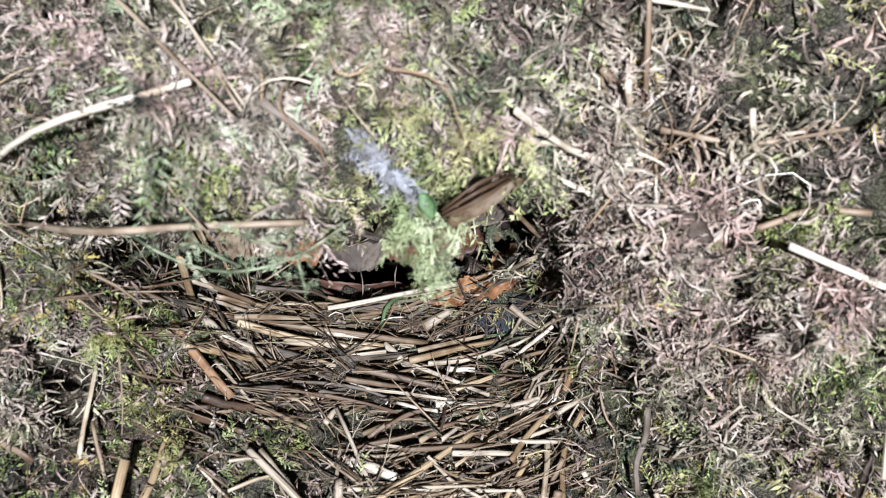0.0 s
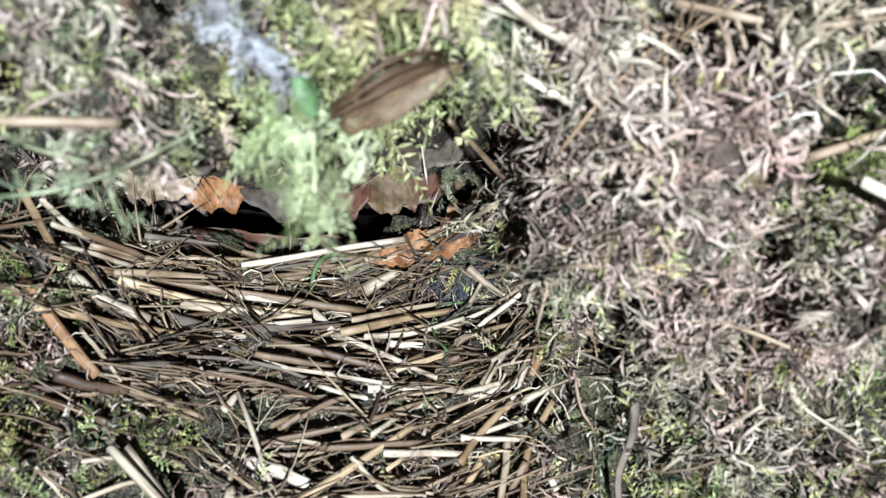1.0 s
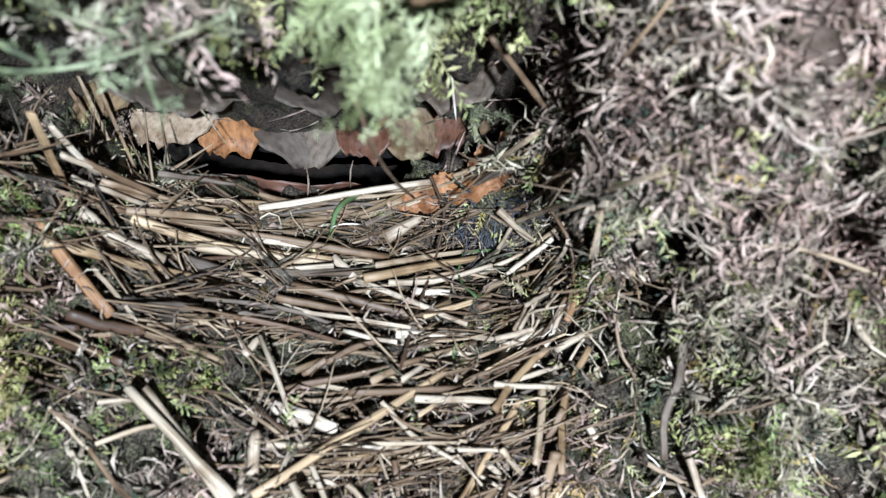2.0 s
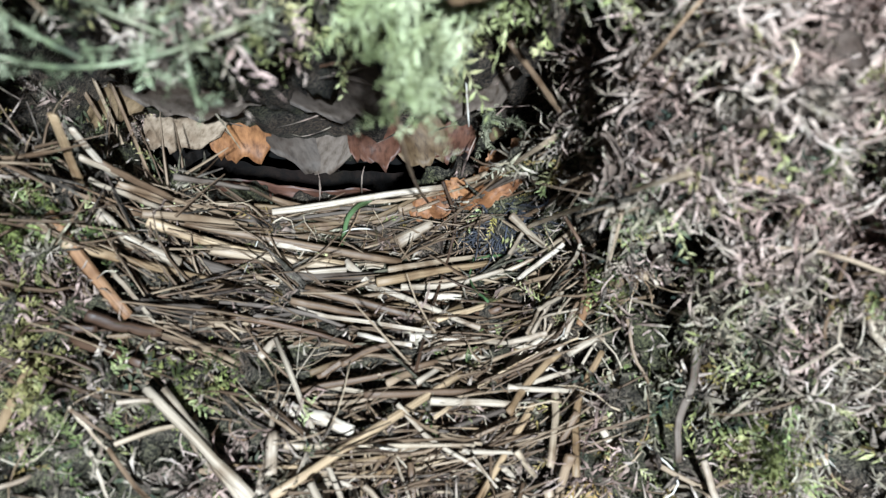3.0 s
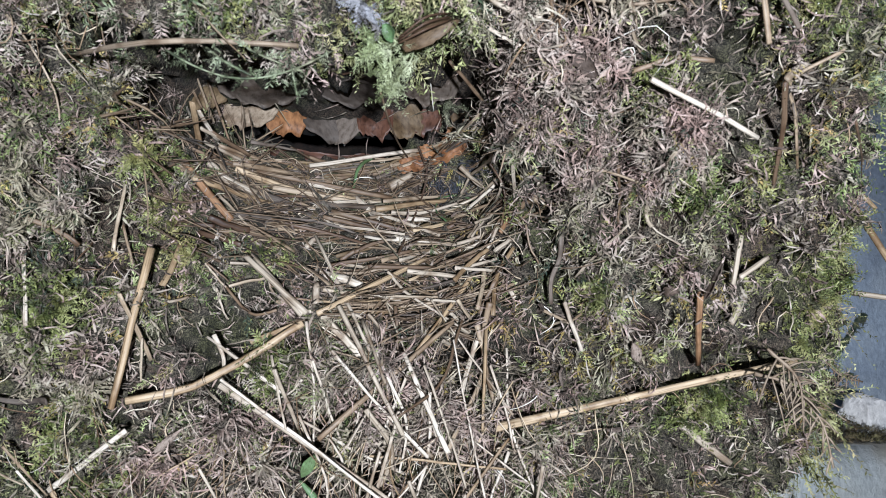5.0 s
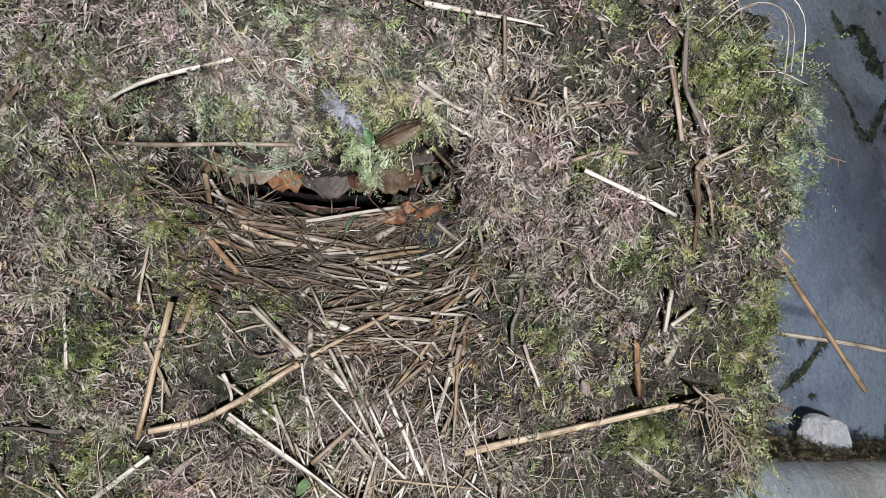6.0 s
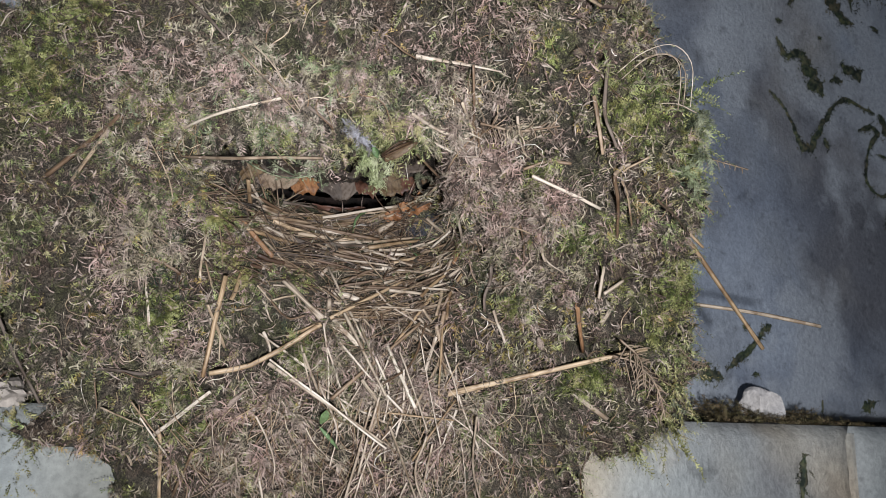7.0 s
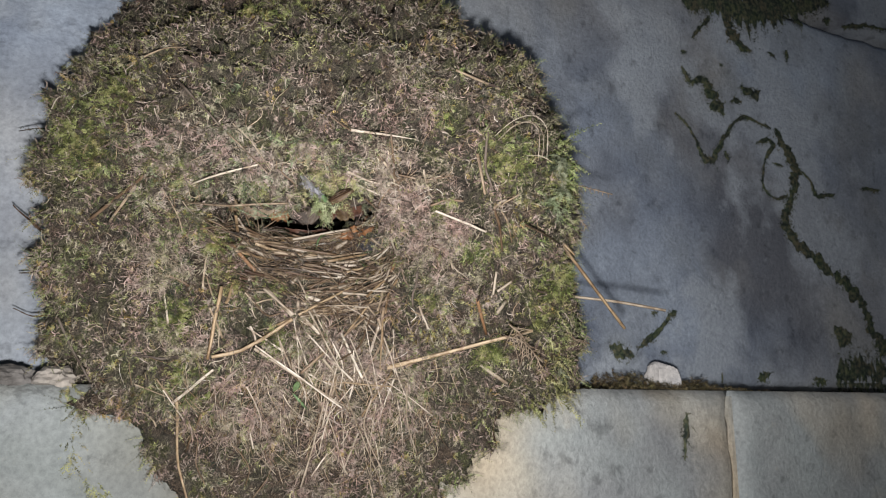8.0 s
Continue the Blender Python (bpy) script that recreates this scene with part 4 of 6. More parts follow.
# straws of the lip
for pts, wd, mat in (
        ([(-0.0393, 0.0004), (-0.0255, -0.0010)], 0.0015, M_STRAW),
        ([(-0.0388, -0.0009), (-0.0252, -0.0056), (-0.0083, -0.0074)], 0.0019, M_GOLD),
        ([(-0.0343, -0.0010), (0.0021, -0.0065)], 0.0015, M_STRAW),
        ([(-0.0208, -0.0038), (0.0010, -0.0063)], 0.0012, M_PALE),
        ([(-0.0299, -0.0053), (-0.0082, -0.0082)], 0.0016, M_STRAW),
        ([(-0.0214, 0.0016), (0.0092, 0.0076)], 0.0012, M_PALE),
        ([(0.0008, -0.0032), (0.0073, 0.0008)], 0.0027, M_PALE),
        ([(-0.0084, -0.0067), (-0.0036, -0.0108), (-0.0009, -0.0122)], 0.0019, M_PALE),
        ([(-0.0036, -0.0108), (0.0164, -0.0162)], 0.0013, M_PALE),
        ([(-0.0072, -0.0079), (-0.0176, -0.0093), (-0.0157, -0.0126), (-0.0104, -0.0147), (0.0072, -0.0162)], 0.0009, M_PALE),
        ([(-0.0176, -0.0093), (-0.0029, -0.0093)], 0.0018, M_GREYLEAF),
        ([(-0.0018, -0.0098), (0.0188, -0.0062)], 0.0019, M_GOLD),
        ([(0.0001, -0.0076), (0.0166, -0.0052)], 0.0014, M_STRAW),
        ([(0.0025, -0.0107), (0.0111, -0.0104), (0.0210, -0.0072)], 0.0012, M_PALE),
        ([(0.0069, -0.0120), (0.0133, -0.0123)], 0.0014, M_PALE)):
    straw(pts, wd, mat, RNG.uniform(0.0035, 0.0065), 0.4, taper=(RNG.uniform(0.85, 1.1), RNG.uniform(0.6, 1.0)))
# straws of the lip
for pts, wd, mat in (
        ([(-0.0133, -0.0111), (0.0092, -0.0161)], 0.0015, M_STRAW),
        ([(-0.0147, -0.0125), (-0.0008, -0.0154)], 0.0013, M_STRAW),
        ([(0.0092, -0.0152), (0.0207, -0.0124)], 0.0013, M_GOLD),
        ([(0.0049, -0.0175), (0.0168, -0.0185)], 0.0016, M_PALE),
        ([(-0.0033, -0.0171), (0.0054, -0.0176)], 0.0009, M_PALE),
        ([(0.0168, -0.0185), (0.0286, -0.0194)], 0.0011, M_PALE),
        ([(0.0213, -0.0183), (0.0272, -0.0160)], 0.0013, M_PALE),
        ([(-0.0052, -0.0211), (-0.0011, -0.0188), (0.0034, -0.0175)], 0.0012, M_STRAW),
        ([(0.0212, 0.0031), (0.0279, -0.0022)], 0.0016, M_PALE),
        ([(0.0324, 0.0068), (0.0364, -0.0070)], 0.0012, M_PALE),
        ([(0.0229, -0.0104), (0.0311, -0.0016)], 0.0010, M_PALE),
        ([(0.0325, -0.0013), (0.0322, -0.0039), (0.0310, -0.0060)], 0.0008, M_PALE),
        ([(0.0244, -0.0096), (0.0323, -0.0061)], 0.0009, M_STRAW),
        ([(0.0392, -0.0003), (0.0417, -0.0029), (0.0437, -0.0045)], 0.0014, M_GREYLEAF),
        ([(0.0399, -0.0016), (0.0413, -0.0047), (0.0431, -0.0068)], 0.0008, M_PALE)):
    straw(pts, wd, mat, RNG.uniform(0.0035, 0.0065), 0.4, taper=(RNG.uniform(0.85, 1.1), RNG.uniform(0.6, 1.0)))
# straws of the lip
for pts, wd, mat in (
        ([(0.0357, -0.0104), (0.0382, -0.0068), (0.0410, -0.0052)], 0.0021, M_STRAW),
        ([(0.0257, -0.0125), (0.0295, -0.0107), (0.0314, -0.0090)], 0.0008, M_PALE),
        ([(0.0293, 0.0048), (0.0332, 0.0041), (0.0358, 0.0048)], 0.0007, M_PALE),
        ([(0.0291, 0.0053), (0.0298, 0.0088), (0.0312, 0.0095)], 0.0007, M_STRAW),
        ([(0.0291, 0.0040), (0.0325, -0.0008), (0.0339, -0.0068), (0.0328, -0.0127)], 0.0007, M_DARK),
        ([(0.0188, -0.0089), (0.0270, -0.0047)], 0.0011, M_STRAW),
        ([(0.0197, -0.0114), (0.0239, -0.0096), (0.0270, -0.0073)], 0.0011, M_STRAW),
        ([(0.0210, -0.0067), (0.0244, 0.0016)], 0.0008, M_PALE),
        ([(0.0330, -0.0145), (0.0353, -0.0105)], 0.0016, M_RUSSET)):
    straw(pts, wd, mat, RNG.uniform(0.0035, 0.0065), 0.4, taper=(RNG.uniform(0.85, 1.1), RNG.uniform(0.6, 1.0)))
# straws of the bundle and the moss below the mouth
for pts, wd, mat in (
        ([(-0.0154, -0.0176), (0.0015, -0.0433)], 0.0009, M_PALE),
        ([(-0.0177, -0.0204), (-0.0154, -0.0176)], 0.0014, M_PALE),
        ([(-0.0095, -0.0245), (0.0038, -0.0251)], 0.0008, M_PALE),
        ([(0.0038, -0.0251), (0.0081, -0.0299), (0.0146, -0.0340), (0.0251, -0.0404)], 0.0008, M_PALE),
        ([(-0.0110, -0.0347), (0.0134, -0.0219)], 0.0015, M_GOLD),
        ([(-0.0121, -0.0269), (-0.0073, -0.0275), (-0.0022, -0.0290)], 0.0021, M_PALE),
        ([(-0.0128, -0.0283), (-0.0120, -0.0327)], 0.0019, M_PALE),
        ([(-0.0281, -0.0230), (-0.0146, -0.0351)], 0.0020, M_PALE),
        ([(-0.0103, -0.0368), (-0.0008, -0.0449)], 0.0020, M_PALE),
        ([(-0.0266, -0.0422), (-0.0145, -0.0366)], 0.0013, M_GOLD),
        ([(-0.0445, -0.0199), (-0.0450, -0.0290)], 0.0017, M_GOLD),
        ([(-0.0326, -0.0239), (-0.0276, -0.0244), (-0.0247, -0.0279), (-0.0230, -0.0307), (-0.0162, -0.0340)], 0.0008, M_PALE),
        ([(-0.0089, -0.0233), (-0.0052, -0.0208), (-0.0019, -0.0196)], 0.0012, M_STRAW),
        ([(-0.0110, -0.0248), (0.0095, -0.0203)], 0.0011, M_STRAW)):
    straw(pts, wd, mat, RNG.uniform(0.0035, 0.0065), 0.4, taper=(RNG.uniform(0.85, 1.1), RNG.uniform(0.6, 1.0)))
# straws of the bundle and the moss below the mouth
for pts, wd, mat in (
        ([(0.0022, -0.0228), (0.0095, -0.0208), (0.0182, -0.0197)], 0.0012, M_STRAW),
        ([(0.0067, -0.0224), (0.0124, -0.0207), (0.0182, -0.0209)], 0.0012, M_PALE),
        ([(0.0209, -0.0274), (0.0248, -0.0231), (0.0296, -0.0193)], 0.0014, M_GOLD),
        ([(0.0306, -0.0226), (0.0365, -0.0310)], 0.0014, M_PALE),
        ([(0.0313, -0.0200), (0.0349, -0.0169), (0.0361, -0.0163)], 0.0013, M_PALE),
        ([(0.0191, -0.0242), (0.0287, -0.0198)], 0.0014, M_STRAW),
        ([(0.0210, -0.0246), (0.0265, -0.0238), (0.0320, -0.0216)], 0.0012, M_PALE),
        ([(0.0088, -0.0252), (0.0227, -0.0265)], 0.0014, M_PALE),
        ([(0.0209, -0.0241), (0.0310, -0.0247)], 0.0010, M_PALE),
        ([(-0.0011, -0.0242), (0.0162, -0.0243)], 0.0012, M_STRAW),
        ([(0.0256, -0.0256), (0.0123, -0.0441)], 0.0013, M_GOLD),
        ([(0.0364, -0.0185), (0.0322, -0.0258), (0.0308, -0.0352)], 0.0014, M_GOLD),
        ([(0.0314, -0.0268), (0.0277, -0.0355)], 0.0014, M_STRAW),
        ([(0.0288, -0.0244), (0.0268, -0.0338)], 0.0016, M_STRAW),
        ([(0.0218, -0.0315), (0.0255, -0.0372)], 0.0012, M_STRAW)):
    straw(pts, wd, mat, RNG.uniform(0.0035, 0.0065), 0.4, taper=(RNG.uniform(0.85, 1.1), RNG.uniform(0.6, 1.0)))
# straws of the bundle and the moss below the mouth
for pts, wd, mat in (
        ([(0.0136, -0.0316), (0.0227, -0.0323)], 0.0008, M_PALE),
        ([(0.0012, -0.0305), (0.0101, -0.0340)], 0.0010, M_PALE),
        ([(-0.0101, -0.0358), (-0.0032, -0.0359), (0.0012, -0.0397)], 0.0009, M_PALE),
        ([(0.0062, -0.0338), (0.0075, -0.0452)], 0.0010, M_STRAW),
        ([(-0.0057, -0.0347), (-0.0044, -0.0414)], 0.0009, M_STRAW),
        ([(0.0000, -0.0354), (0.0036, -0.0398), (0.0048, -0.0451)], 0.0010, M_PALE),
        ([(0.0184, -0.0413), (0.0211, -0.0440)], 0.0012, M_PALE),
        ([(0.0200, -0.0356), (0.0237, -0.0397), (0.0255, -0.0404)], 0.0010, M_PALE),
        ([(-0.0427, -0.0175), (-0.0316, -0.0200)], 0.0017, M_DARK),
        ([(-0.0398, -0.0137), (-0.0353, -0.0157), (-0.0312, -0.0165)], 0.0021, M_DARK),
        ([(-0.0342, -0.0125), (-0.0254, -0.0140)], 0.0019, M_GREYLEAF),
        ([(-0.0432, -0.0157), (-0.0387, -0.0157)], 0.0012, M_DARK),
        ([(-0.0377, -0.0241), (-0.0327, -0.0296)], 0.0006, M_STRAW),
        ([(-0.0368, -0.0241), (-0.0340, -0.0262), (-0.0321, -0.0283)], 0.0006, M_STRAW),
        ([(-0.0350, -0.0301), (-0.0333, -0.0355), (-0.0318, -0.0370)], 0.0007, M_PALE)):
    straw(pts, wd, mat, RNG.uniform(0.0035, 0.0065), 0.4, taper=(RNG.uniform(0.85, 1.1), RNG.uniform(0.6, 1.0)))
# straws of the bundle and the moss below the mouth
for pts, wd, mat in (
        ([(-0.0444, -0.0318), (-0.0424, -0.0325), (-0.0397, -0.0316)], 0.0007, M_PALE),
        ([(-0.0327, -0.0296), (-0.0238, -0.0276)], 0.0008, M_STRAW),
        ([(-0.0327, -0.0296), (-0.0286, -0.0339), (-0.0250, -0.0355), (-0.0198, -0.0338)], 0.0008, M_STRAW),
        ([(0.0467, -0.0125), (0.0466, -0.0195), (0.0447, -0.0251), (0.0448, -0.0313)], 0.0016, M_GREYLEAF),
        ([(0.0428, -0.0333), (0.0490, -0.0356), (0.0524, -0.0334)], 0.0008, M_STRAW),
        ([(0.0455, -0.0391), (0.0470, -0.0371), (0.0490, -0.0356)], 0.0008, M_STRAW),
        ([(0.0500, -0.0243), (0.0591, -0.0108)], 0.0007, M_PALE),
        ([(0.0611, -0.0052), (0.0662, -0.0118), (0.0710, -0.0148)], 0.0006, M_PALE),
        ([(0.0571, -0.0017), (0.0590, -0.0092), (0.0601, -0.0115)], 0.0007, M_PALE),
        ([(0.0538, 0.0017), (0.0562, -0.0047), (0.0569, -0.0103)], 0.0007, M_STRAW)):
    straw(pts, wd, mat, RNG.uniform(0.0035, 0.0065), 0.4, taper=(RNG.uniform(0.85, 1.1), RNG.uniform(0.6, 1.0)))
# long and loose stalks lying on the moss
for pts, wd, mat in (
        ([(-0.0461, -0.0206), (-0.0501, -0.0538)], 0.0019, M_GOLD),
        ([(-0.0501, -0.0541), (-0.0368, -0.0514), (-0.0250, -0.0446), (-0.0141, -0.0368)], 0.0018, M_GOLD),
        ([(0.0326, -0.0621), (0.1062, -0.0425)], 0.0022, M_GOLD),
        ([(0.0549, 0.0170), (0.0785, 0.0077)], 0.0012, M_PALE),
        ([(0.0872, -0.0331), (0.0924, -0.0275)], 0.0020, M_PALE),
        ([(0.0867, -0.0216), (0.0941, -0.0169)], 0.0014, M_PALE),
        ([(0.0843, -0.0232), (0.0859, -0.0120)], 0.0014, M_PALE),
        ([(0.0828, -0.0450), (0.0765, -0.0252)], 0.0017, M_RUSSET),
        ([(0.0803, -0.0614), (0.0944, -0.0713)], 0.0020, M_PALE),
        ([(-0.0715, -0.0788), (-0.0487, -0.0596)], 0.0014, M_PALE),
        ([(-0.0306, -0.0502), (0.0098, -0.0776)], 0.0015, M_PALE),
        ([(0.0030, -0.0561), (0.0173, -0.0684)], 0.0018, M_PALE),
        ([(-0.0088, -0.0622), (0.0209, -0.0370)], 0.0015, M_STRAW),
        ([(0.0271, -0.0382), (0.0291, -0.0497), (0.0208, -0.0650)], 0.0015, M_STRAW),
        ([(0.0015, -0.0555), (0.0078, -0.0659), (0.0042, -0.0771)], 0.0015, M_PALE)):
    straw(pts, wd, mat, 0.0055, 0.5, taper=(RNG.uniform(0.85, 1.1), RNG.uniform(0.6, 1.0)))
# long and loose stalks lying on the moss
for pts, wd, mat in (
        ([(0.0732, 0.0430), (0.0772, 0.0248)], 0.0014, M_STRAW),
        ([(0.0492, 0.0352), (0.0507, 0.0276), (0.0537, 0.0228)], 0.0010, M_PALE),
        ([(0.0167, 0.0325), (0.0262, 0.0296), (0.0341, 0.0282)], 0.0012, M_PALE),
        ([(0.0817, 0.0184), (0.0844, 0.0211), (0.0877, 0.0228)], 0.0015, M_PALE),
        ([(0.0817, 0.0184), (0.0854, 0.0089), (0.0874, -0.0014)], 0.0013, M_STRAW),
        ([(0.0525, 0.0194), (0.0601, 0.0221), (0.0676, 0.0216)], 0.0011, M_STRAW),
        ([(0.0611, 0.0039), (0.0626, -0.0053), (0.0646, -0.0109)], 0.0011, M_PALE),
        ([(0.0316, 0.0380), (0.0349, 0.0326), (0.0365, 0.0283)], 0.0011, M_STRAW),
        ([(0.0092, -0.0441), (0.0208, -0.0650)], 0.0014, M_PALE),
        ([(-0.0062, -0.0327), (0.0103, -0.0606)], 0.0014, M_PALE),
        ([(-0.0744, -0.0143), (-0.0669, -0.0167), (-0.0611, -0.0206)], 0.0013, M_STRAW),
        ([(-0.0566, -0.0219), (-0.0569, -0.0068)], 0.0012, M_STRAW),
        ([(-0.0137, 0.0332), (-0.0064, 0.0280)], 0.0011, M_GREYLEAF)):
    straw(pts, wd, mat, 0.0055, 0.5, taper=(RNG.uniform(0.85, 1.1), RNG.uniform(0.6, 1.0)))
# long and loose stalks lying on the moss
for pts, wd, mat in (
        ([(0.0531, -0.0424), (0.0480, -0.0306)], 0.0012, M_PALE),
        ([(0.0233, -0.0553), (0.0259, -0.0456), (0.0294, -0.0381)], 0.0014, M_PALE),
        ([(0.0300, -0.0321), (0.0289, -0.0440), (0.0316, -0.0554)], 0.0016, M_STRAW),
        ([(-0.0183, -0.0460), (-0.0135, -0.0606)], 0.0012, M_PALE),
        ([(-0.0499, -0.0298), (-0.0460, -0.0454)], 0.0012, M_STRAW),
        ([(-0.0343, -0.0404), (-0.0318, -0.0457), (-0.0307, -0.0496)], 0.0012, M_PALE)):
    straw(pts, wd, mat, 0.0055, 0.5, taper=(RNG.uniform(0.85, 1.1), RNG.uniform(0.6, 1.0)))
straw([(0.0090, 0.0085), (0.0118, 0.0018), (0.0101, -0.0078), (0.0077, -0.0147), (0.0063, -0.0208)], 0.0007, M_DARK, 0.004, 0.9, "dark thin stem", "stem")
straw([(0.0403, 0.0005), (0.0441, -0.0061)], 0.0018, M_GREYLEAF, 0.004, 0.3, "dry brown blade", "blade")

straw([(-0.0834, -0.0517), (-0.0742, -0.0551), (-0.0638, -0.0531)], 0.0019, M_GREYLEAF, 0.005, 0.3, "strip of grey bark", "bark_strip")
# pale stalks hanging below the mouth
for pts, wd, mat in (
        ([(-0.0294, -0.0223), (-0.0135, -0.0346)], 0.0016, M_PALE),
        ([(-0.0294, -0.0484), (-0.0099, -0.0628), (0.0113, -0.0789)], 0.0009, M_PALE),
        ([(0.0160, -0.0666), (0.0032, -0.0546), (-0.0072, -0.0429)], 0.0010, M_PALE),
        ([(-0.0089, -0.1205), (-0.0004, -0.0901), (0.0053, -0.0644)], 0.0010, M_PALE),
        ([(0.0093, -0.1183), (0.0188, -0.0937)], 0.0008, M_PALE),
        ([(-0.0683, -0.0770), (-0.0711, -0.1088), (-0.0635, -0.1331)], 0.0015, M_GOLD),
        ([(-0.0752, -0.0642), (-0.0683, -0.0770)], 0.0008, M_STRAW),
        ([(-0.0719, -0.0695), (-0.0624, -0.0922)], 0.0008, M_PALE),
        ([(-0.0689, -0.1066), (-0.0549, -0.0814)], 0.0013, M_STRAW),
        ([(0.0120, -0.0713), (0.0196, -0.0928), (0.0290, -0.1183)], 0.0008, M_PALE),
        ([(0.0142, -0.0454), (0.0227, -0.0668), (0.0254, -0.0745)], 0.0007, M_PALE),
        ([(0.0294, -0.0387), (0.0290, -0.0621)], 0.0010, M_GOLD),
        ([(0.0204, -0.0848), (0.0353, -0.0631)], 0.0010, M_GOLD),
        ([(-0.0013, -0.0367), (0.0060, -0.0483)], 0.0010, M_PALE),
        ([(-0.0205, -0.0440), (-0.0148, -0.0585)], 0.0007, M_PALE),
        ([(-0.0329, -0.1047), (-0.0235, -0.1175)], 0.0008, M_PALE),
        ([(-0.0046, -0.1167), (0.0034, -0.1044)], 0.0009, M_PALE),
        ([(0.0035, -0.1025), (0.0136, -0.1151)], 0.0009, M_PALE),
        ([(-0.0488, -0.0937), (-0.0370, -0.1115), (-0.0387, -0.1239)], 0.0007, M_STRAW)):
    straw(pts, wd, mat, 0.0075, 0.5, taper=(RNG.uniform(0.85, 1.1), RNG.uniform(0.6, 1.0)))
# pale stalks hanging below the mouth
for pts, wd, mat in (
        ([(-0.0339, -0.0920), (-0.0320, -0.1006)], 0.0008, M_PALE),
        ([(-0.1197, -0.0355), (-0.1127, -0.0530), (-0.1062, -0.0661)], 0.0014, M_GREYLEAF),
        ([(-0.0891, -0.0535), (-0.0877, -0.0676)], 0.0007, M_STRAW),
        ([(-0.0870, -0.0675), (-0.0707, -0.0725)], 0.0007, M_STRAW),
        ([(0.0060, -0.0483), (0.0108, -0.0598), (0.0096, -0.0711)], 0.0008, M_PALE),
        ([(0.0090, -0.0557), (0.0070, -0.0661), (0.0013, -0.0902)], 0.0010, M_PALE),
        ([(-0.0009, -0.1053), (0.0038, -0.0866), (0.0080, -0.0745)], 0.0007, M_PALE),
        ([(0.0254, -0.0754), (0.0221, -0.0912), (0.0316, -0.1140)], 0.0008, M_PALE),
        ([(0.0232, -0.0372), (0.0187, -0.0503), (0.0090, -0.0565)], 0.0009, M_STRAW),
        ([(-0.0333, -0.0676), (-0.0278, -0.0821), (-0.0285, -0.0960)], 0.0007, M_PALE),
        ([(-0.0393, -0.0821), (-0.0412, -0.1006)], 0.0007, M_PALE),
        ([(0.0306, -0.0472), (0.0343, -0.0572), (0.0370, -0.0673)], 0.0008, M_PALE),
        ([(-0.0624, -0.0999), (-0.0623, -0.1122), (-0.0564, -0.1195)], 0.0008, M_STRAW),
        ([(-0.0365, -0.1318), (-0.0275, -0.1195)], 0.0007, M_STRAW),
        ([(-0.0081, -0.1278), (-0.0028, -0.1302)], 0.0009, M_PALE),
        ([(0.0239, -0.1188), (0.0266, -0.1305)], 0.0007, M_STRAW),
        ([(0.0282, -0.1191), (0.0336, -0.1311)], 0.0007, M_STRAW),
        ([(-0.0133, -0.0570), (-0.0065, -0.0737), (-0.0084, -0.0861)], 0.0007, M_PALE),
        ([(-0.0556, -0.0160), (-0.0519, -0.0256)], 0.0007, M_STRAW),
        ([(-0.0466, -0.0399), (-0.0467, -0.0494)], 0.0007, M_STRAW)):
    straw(pts, wd, mat, 0.0075, 0.5, taper=(RNG.uniform(0.85, 1.1), RNG.uniform(0.6, 1.0)))
# stalks on the brow and the crown
for pts, wd, mat in (
        ([(-0.0327, 0.0526), (-0.0247, 0.0448), (-0.0165, 0.0331)], 0.0012, M_PALE),
        ([(0.0792, 0.0583), (0.0771, 0.0394), (0.0802, 0.0266)], 0.0013, M_GREYLEAF),
        ([(0.0290, 0.0408), (0.0348, 0.0347), (0.0371, 0.0296)], 0.0014, M_STRAW),
        ([(0.0930, 0.0250), (0.0852, 0.0195), (0.0885, 0.0137), (0.0919, 0.0030)], 0.0009, M_STRAW),
        ([(0.0960, 0.0114), (0.1124, 0.0050), (0.1267, -0.0036)], 0.0008, M_STRAW),
        ([(-0.1047, 0.0109), (-0.0895, 0.0220), (-0.0770, 0.0306)], 0.0018, M_STRAW),
        ([(-0.0955, 0.0096), (-0.0812, 0.0262)], 0.0015, M_STRAW)):
    straw(pts, wd, mat, 0.0035, 0.5)
for pts, wd, mat in (
        ([(0.0167, 0.0521), (0.0438, 0.0491)], 0.0017, M_PALE),
        ([(-0.0351, 0.0490), (-0.0164, 0.0308)], 0.0013, M_TANLEAF),
        ([(0.0345, 0.0499), (0.0359, 0.0340)], 0.0014, M_STRAW),
        ([(0.0637, 0.0832), (0.1044, 0.0749)], 0.0012, M_STRAW),
        ([(-0.0910, 0.0832), (-0.0737, 0.0906), (-0.0615, 0.0912)], 0.0010, M_STRAW),
        ([(-0.0607, 0.0729), (-0.0378, 0.0513)], 0.0016, M_GREYLEAF),
        ([(-0.1026, 0.1270), (-0.0838, 0.1201)], 0.0010, M_PALE),
        ([(0.0164, 0.0291), (0.0303, 0.0237), (0.0375, 0.0218)], 0.0010, M_PALE)):
    straw(pts, wd, mat, 0.005, 0.5)
stalk("stalk", spline([(-0.0642, -0.0576, 0.0194), (-0.0378, -0.0852, 0.0174), (-0.0238, -0.0860, 0.0182), (-0.0104, -0.0812, 0.0190)], 9), 0.00055, M_TANLEAF, nest, "greyish stalk across the brow", sides=6, lump=0.06)
stalk("stalk", spline([(-0.0634, -0.0690, 0.0242), (-0.0420, -0.0900, 0.0295), (-0.0213, -0.0940, 0.0348)], 9), 0.00045, M_PALE, nest, "long pale stalk lying on the brow", sides=6, lump=0.06)
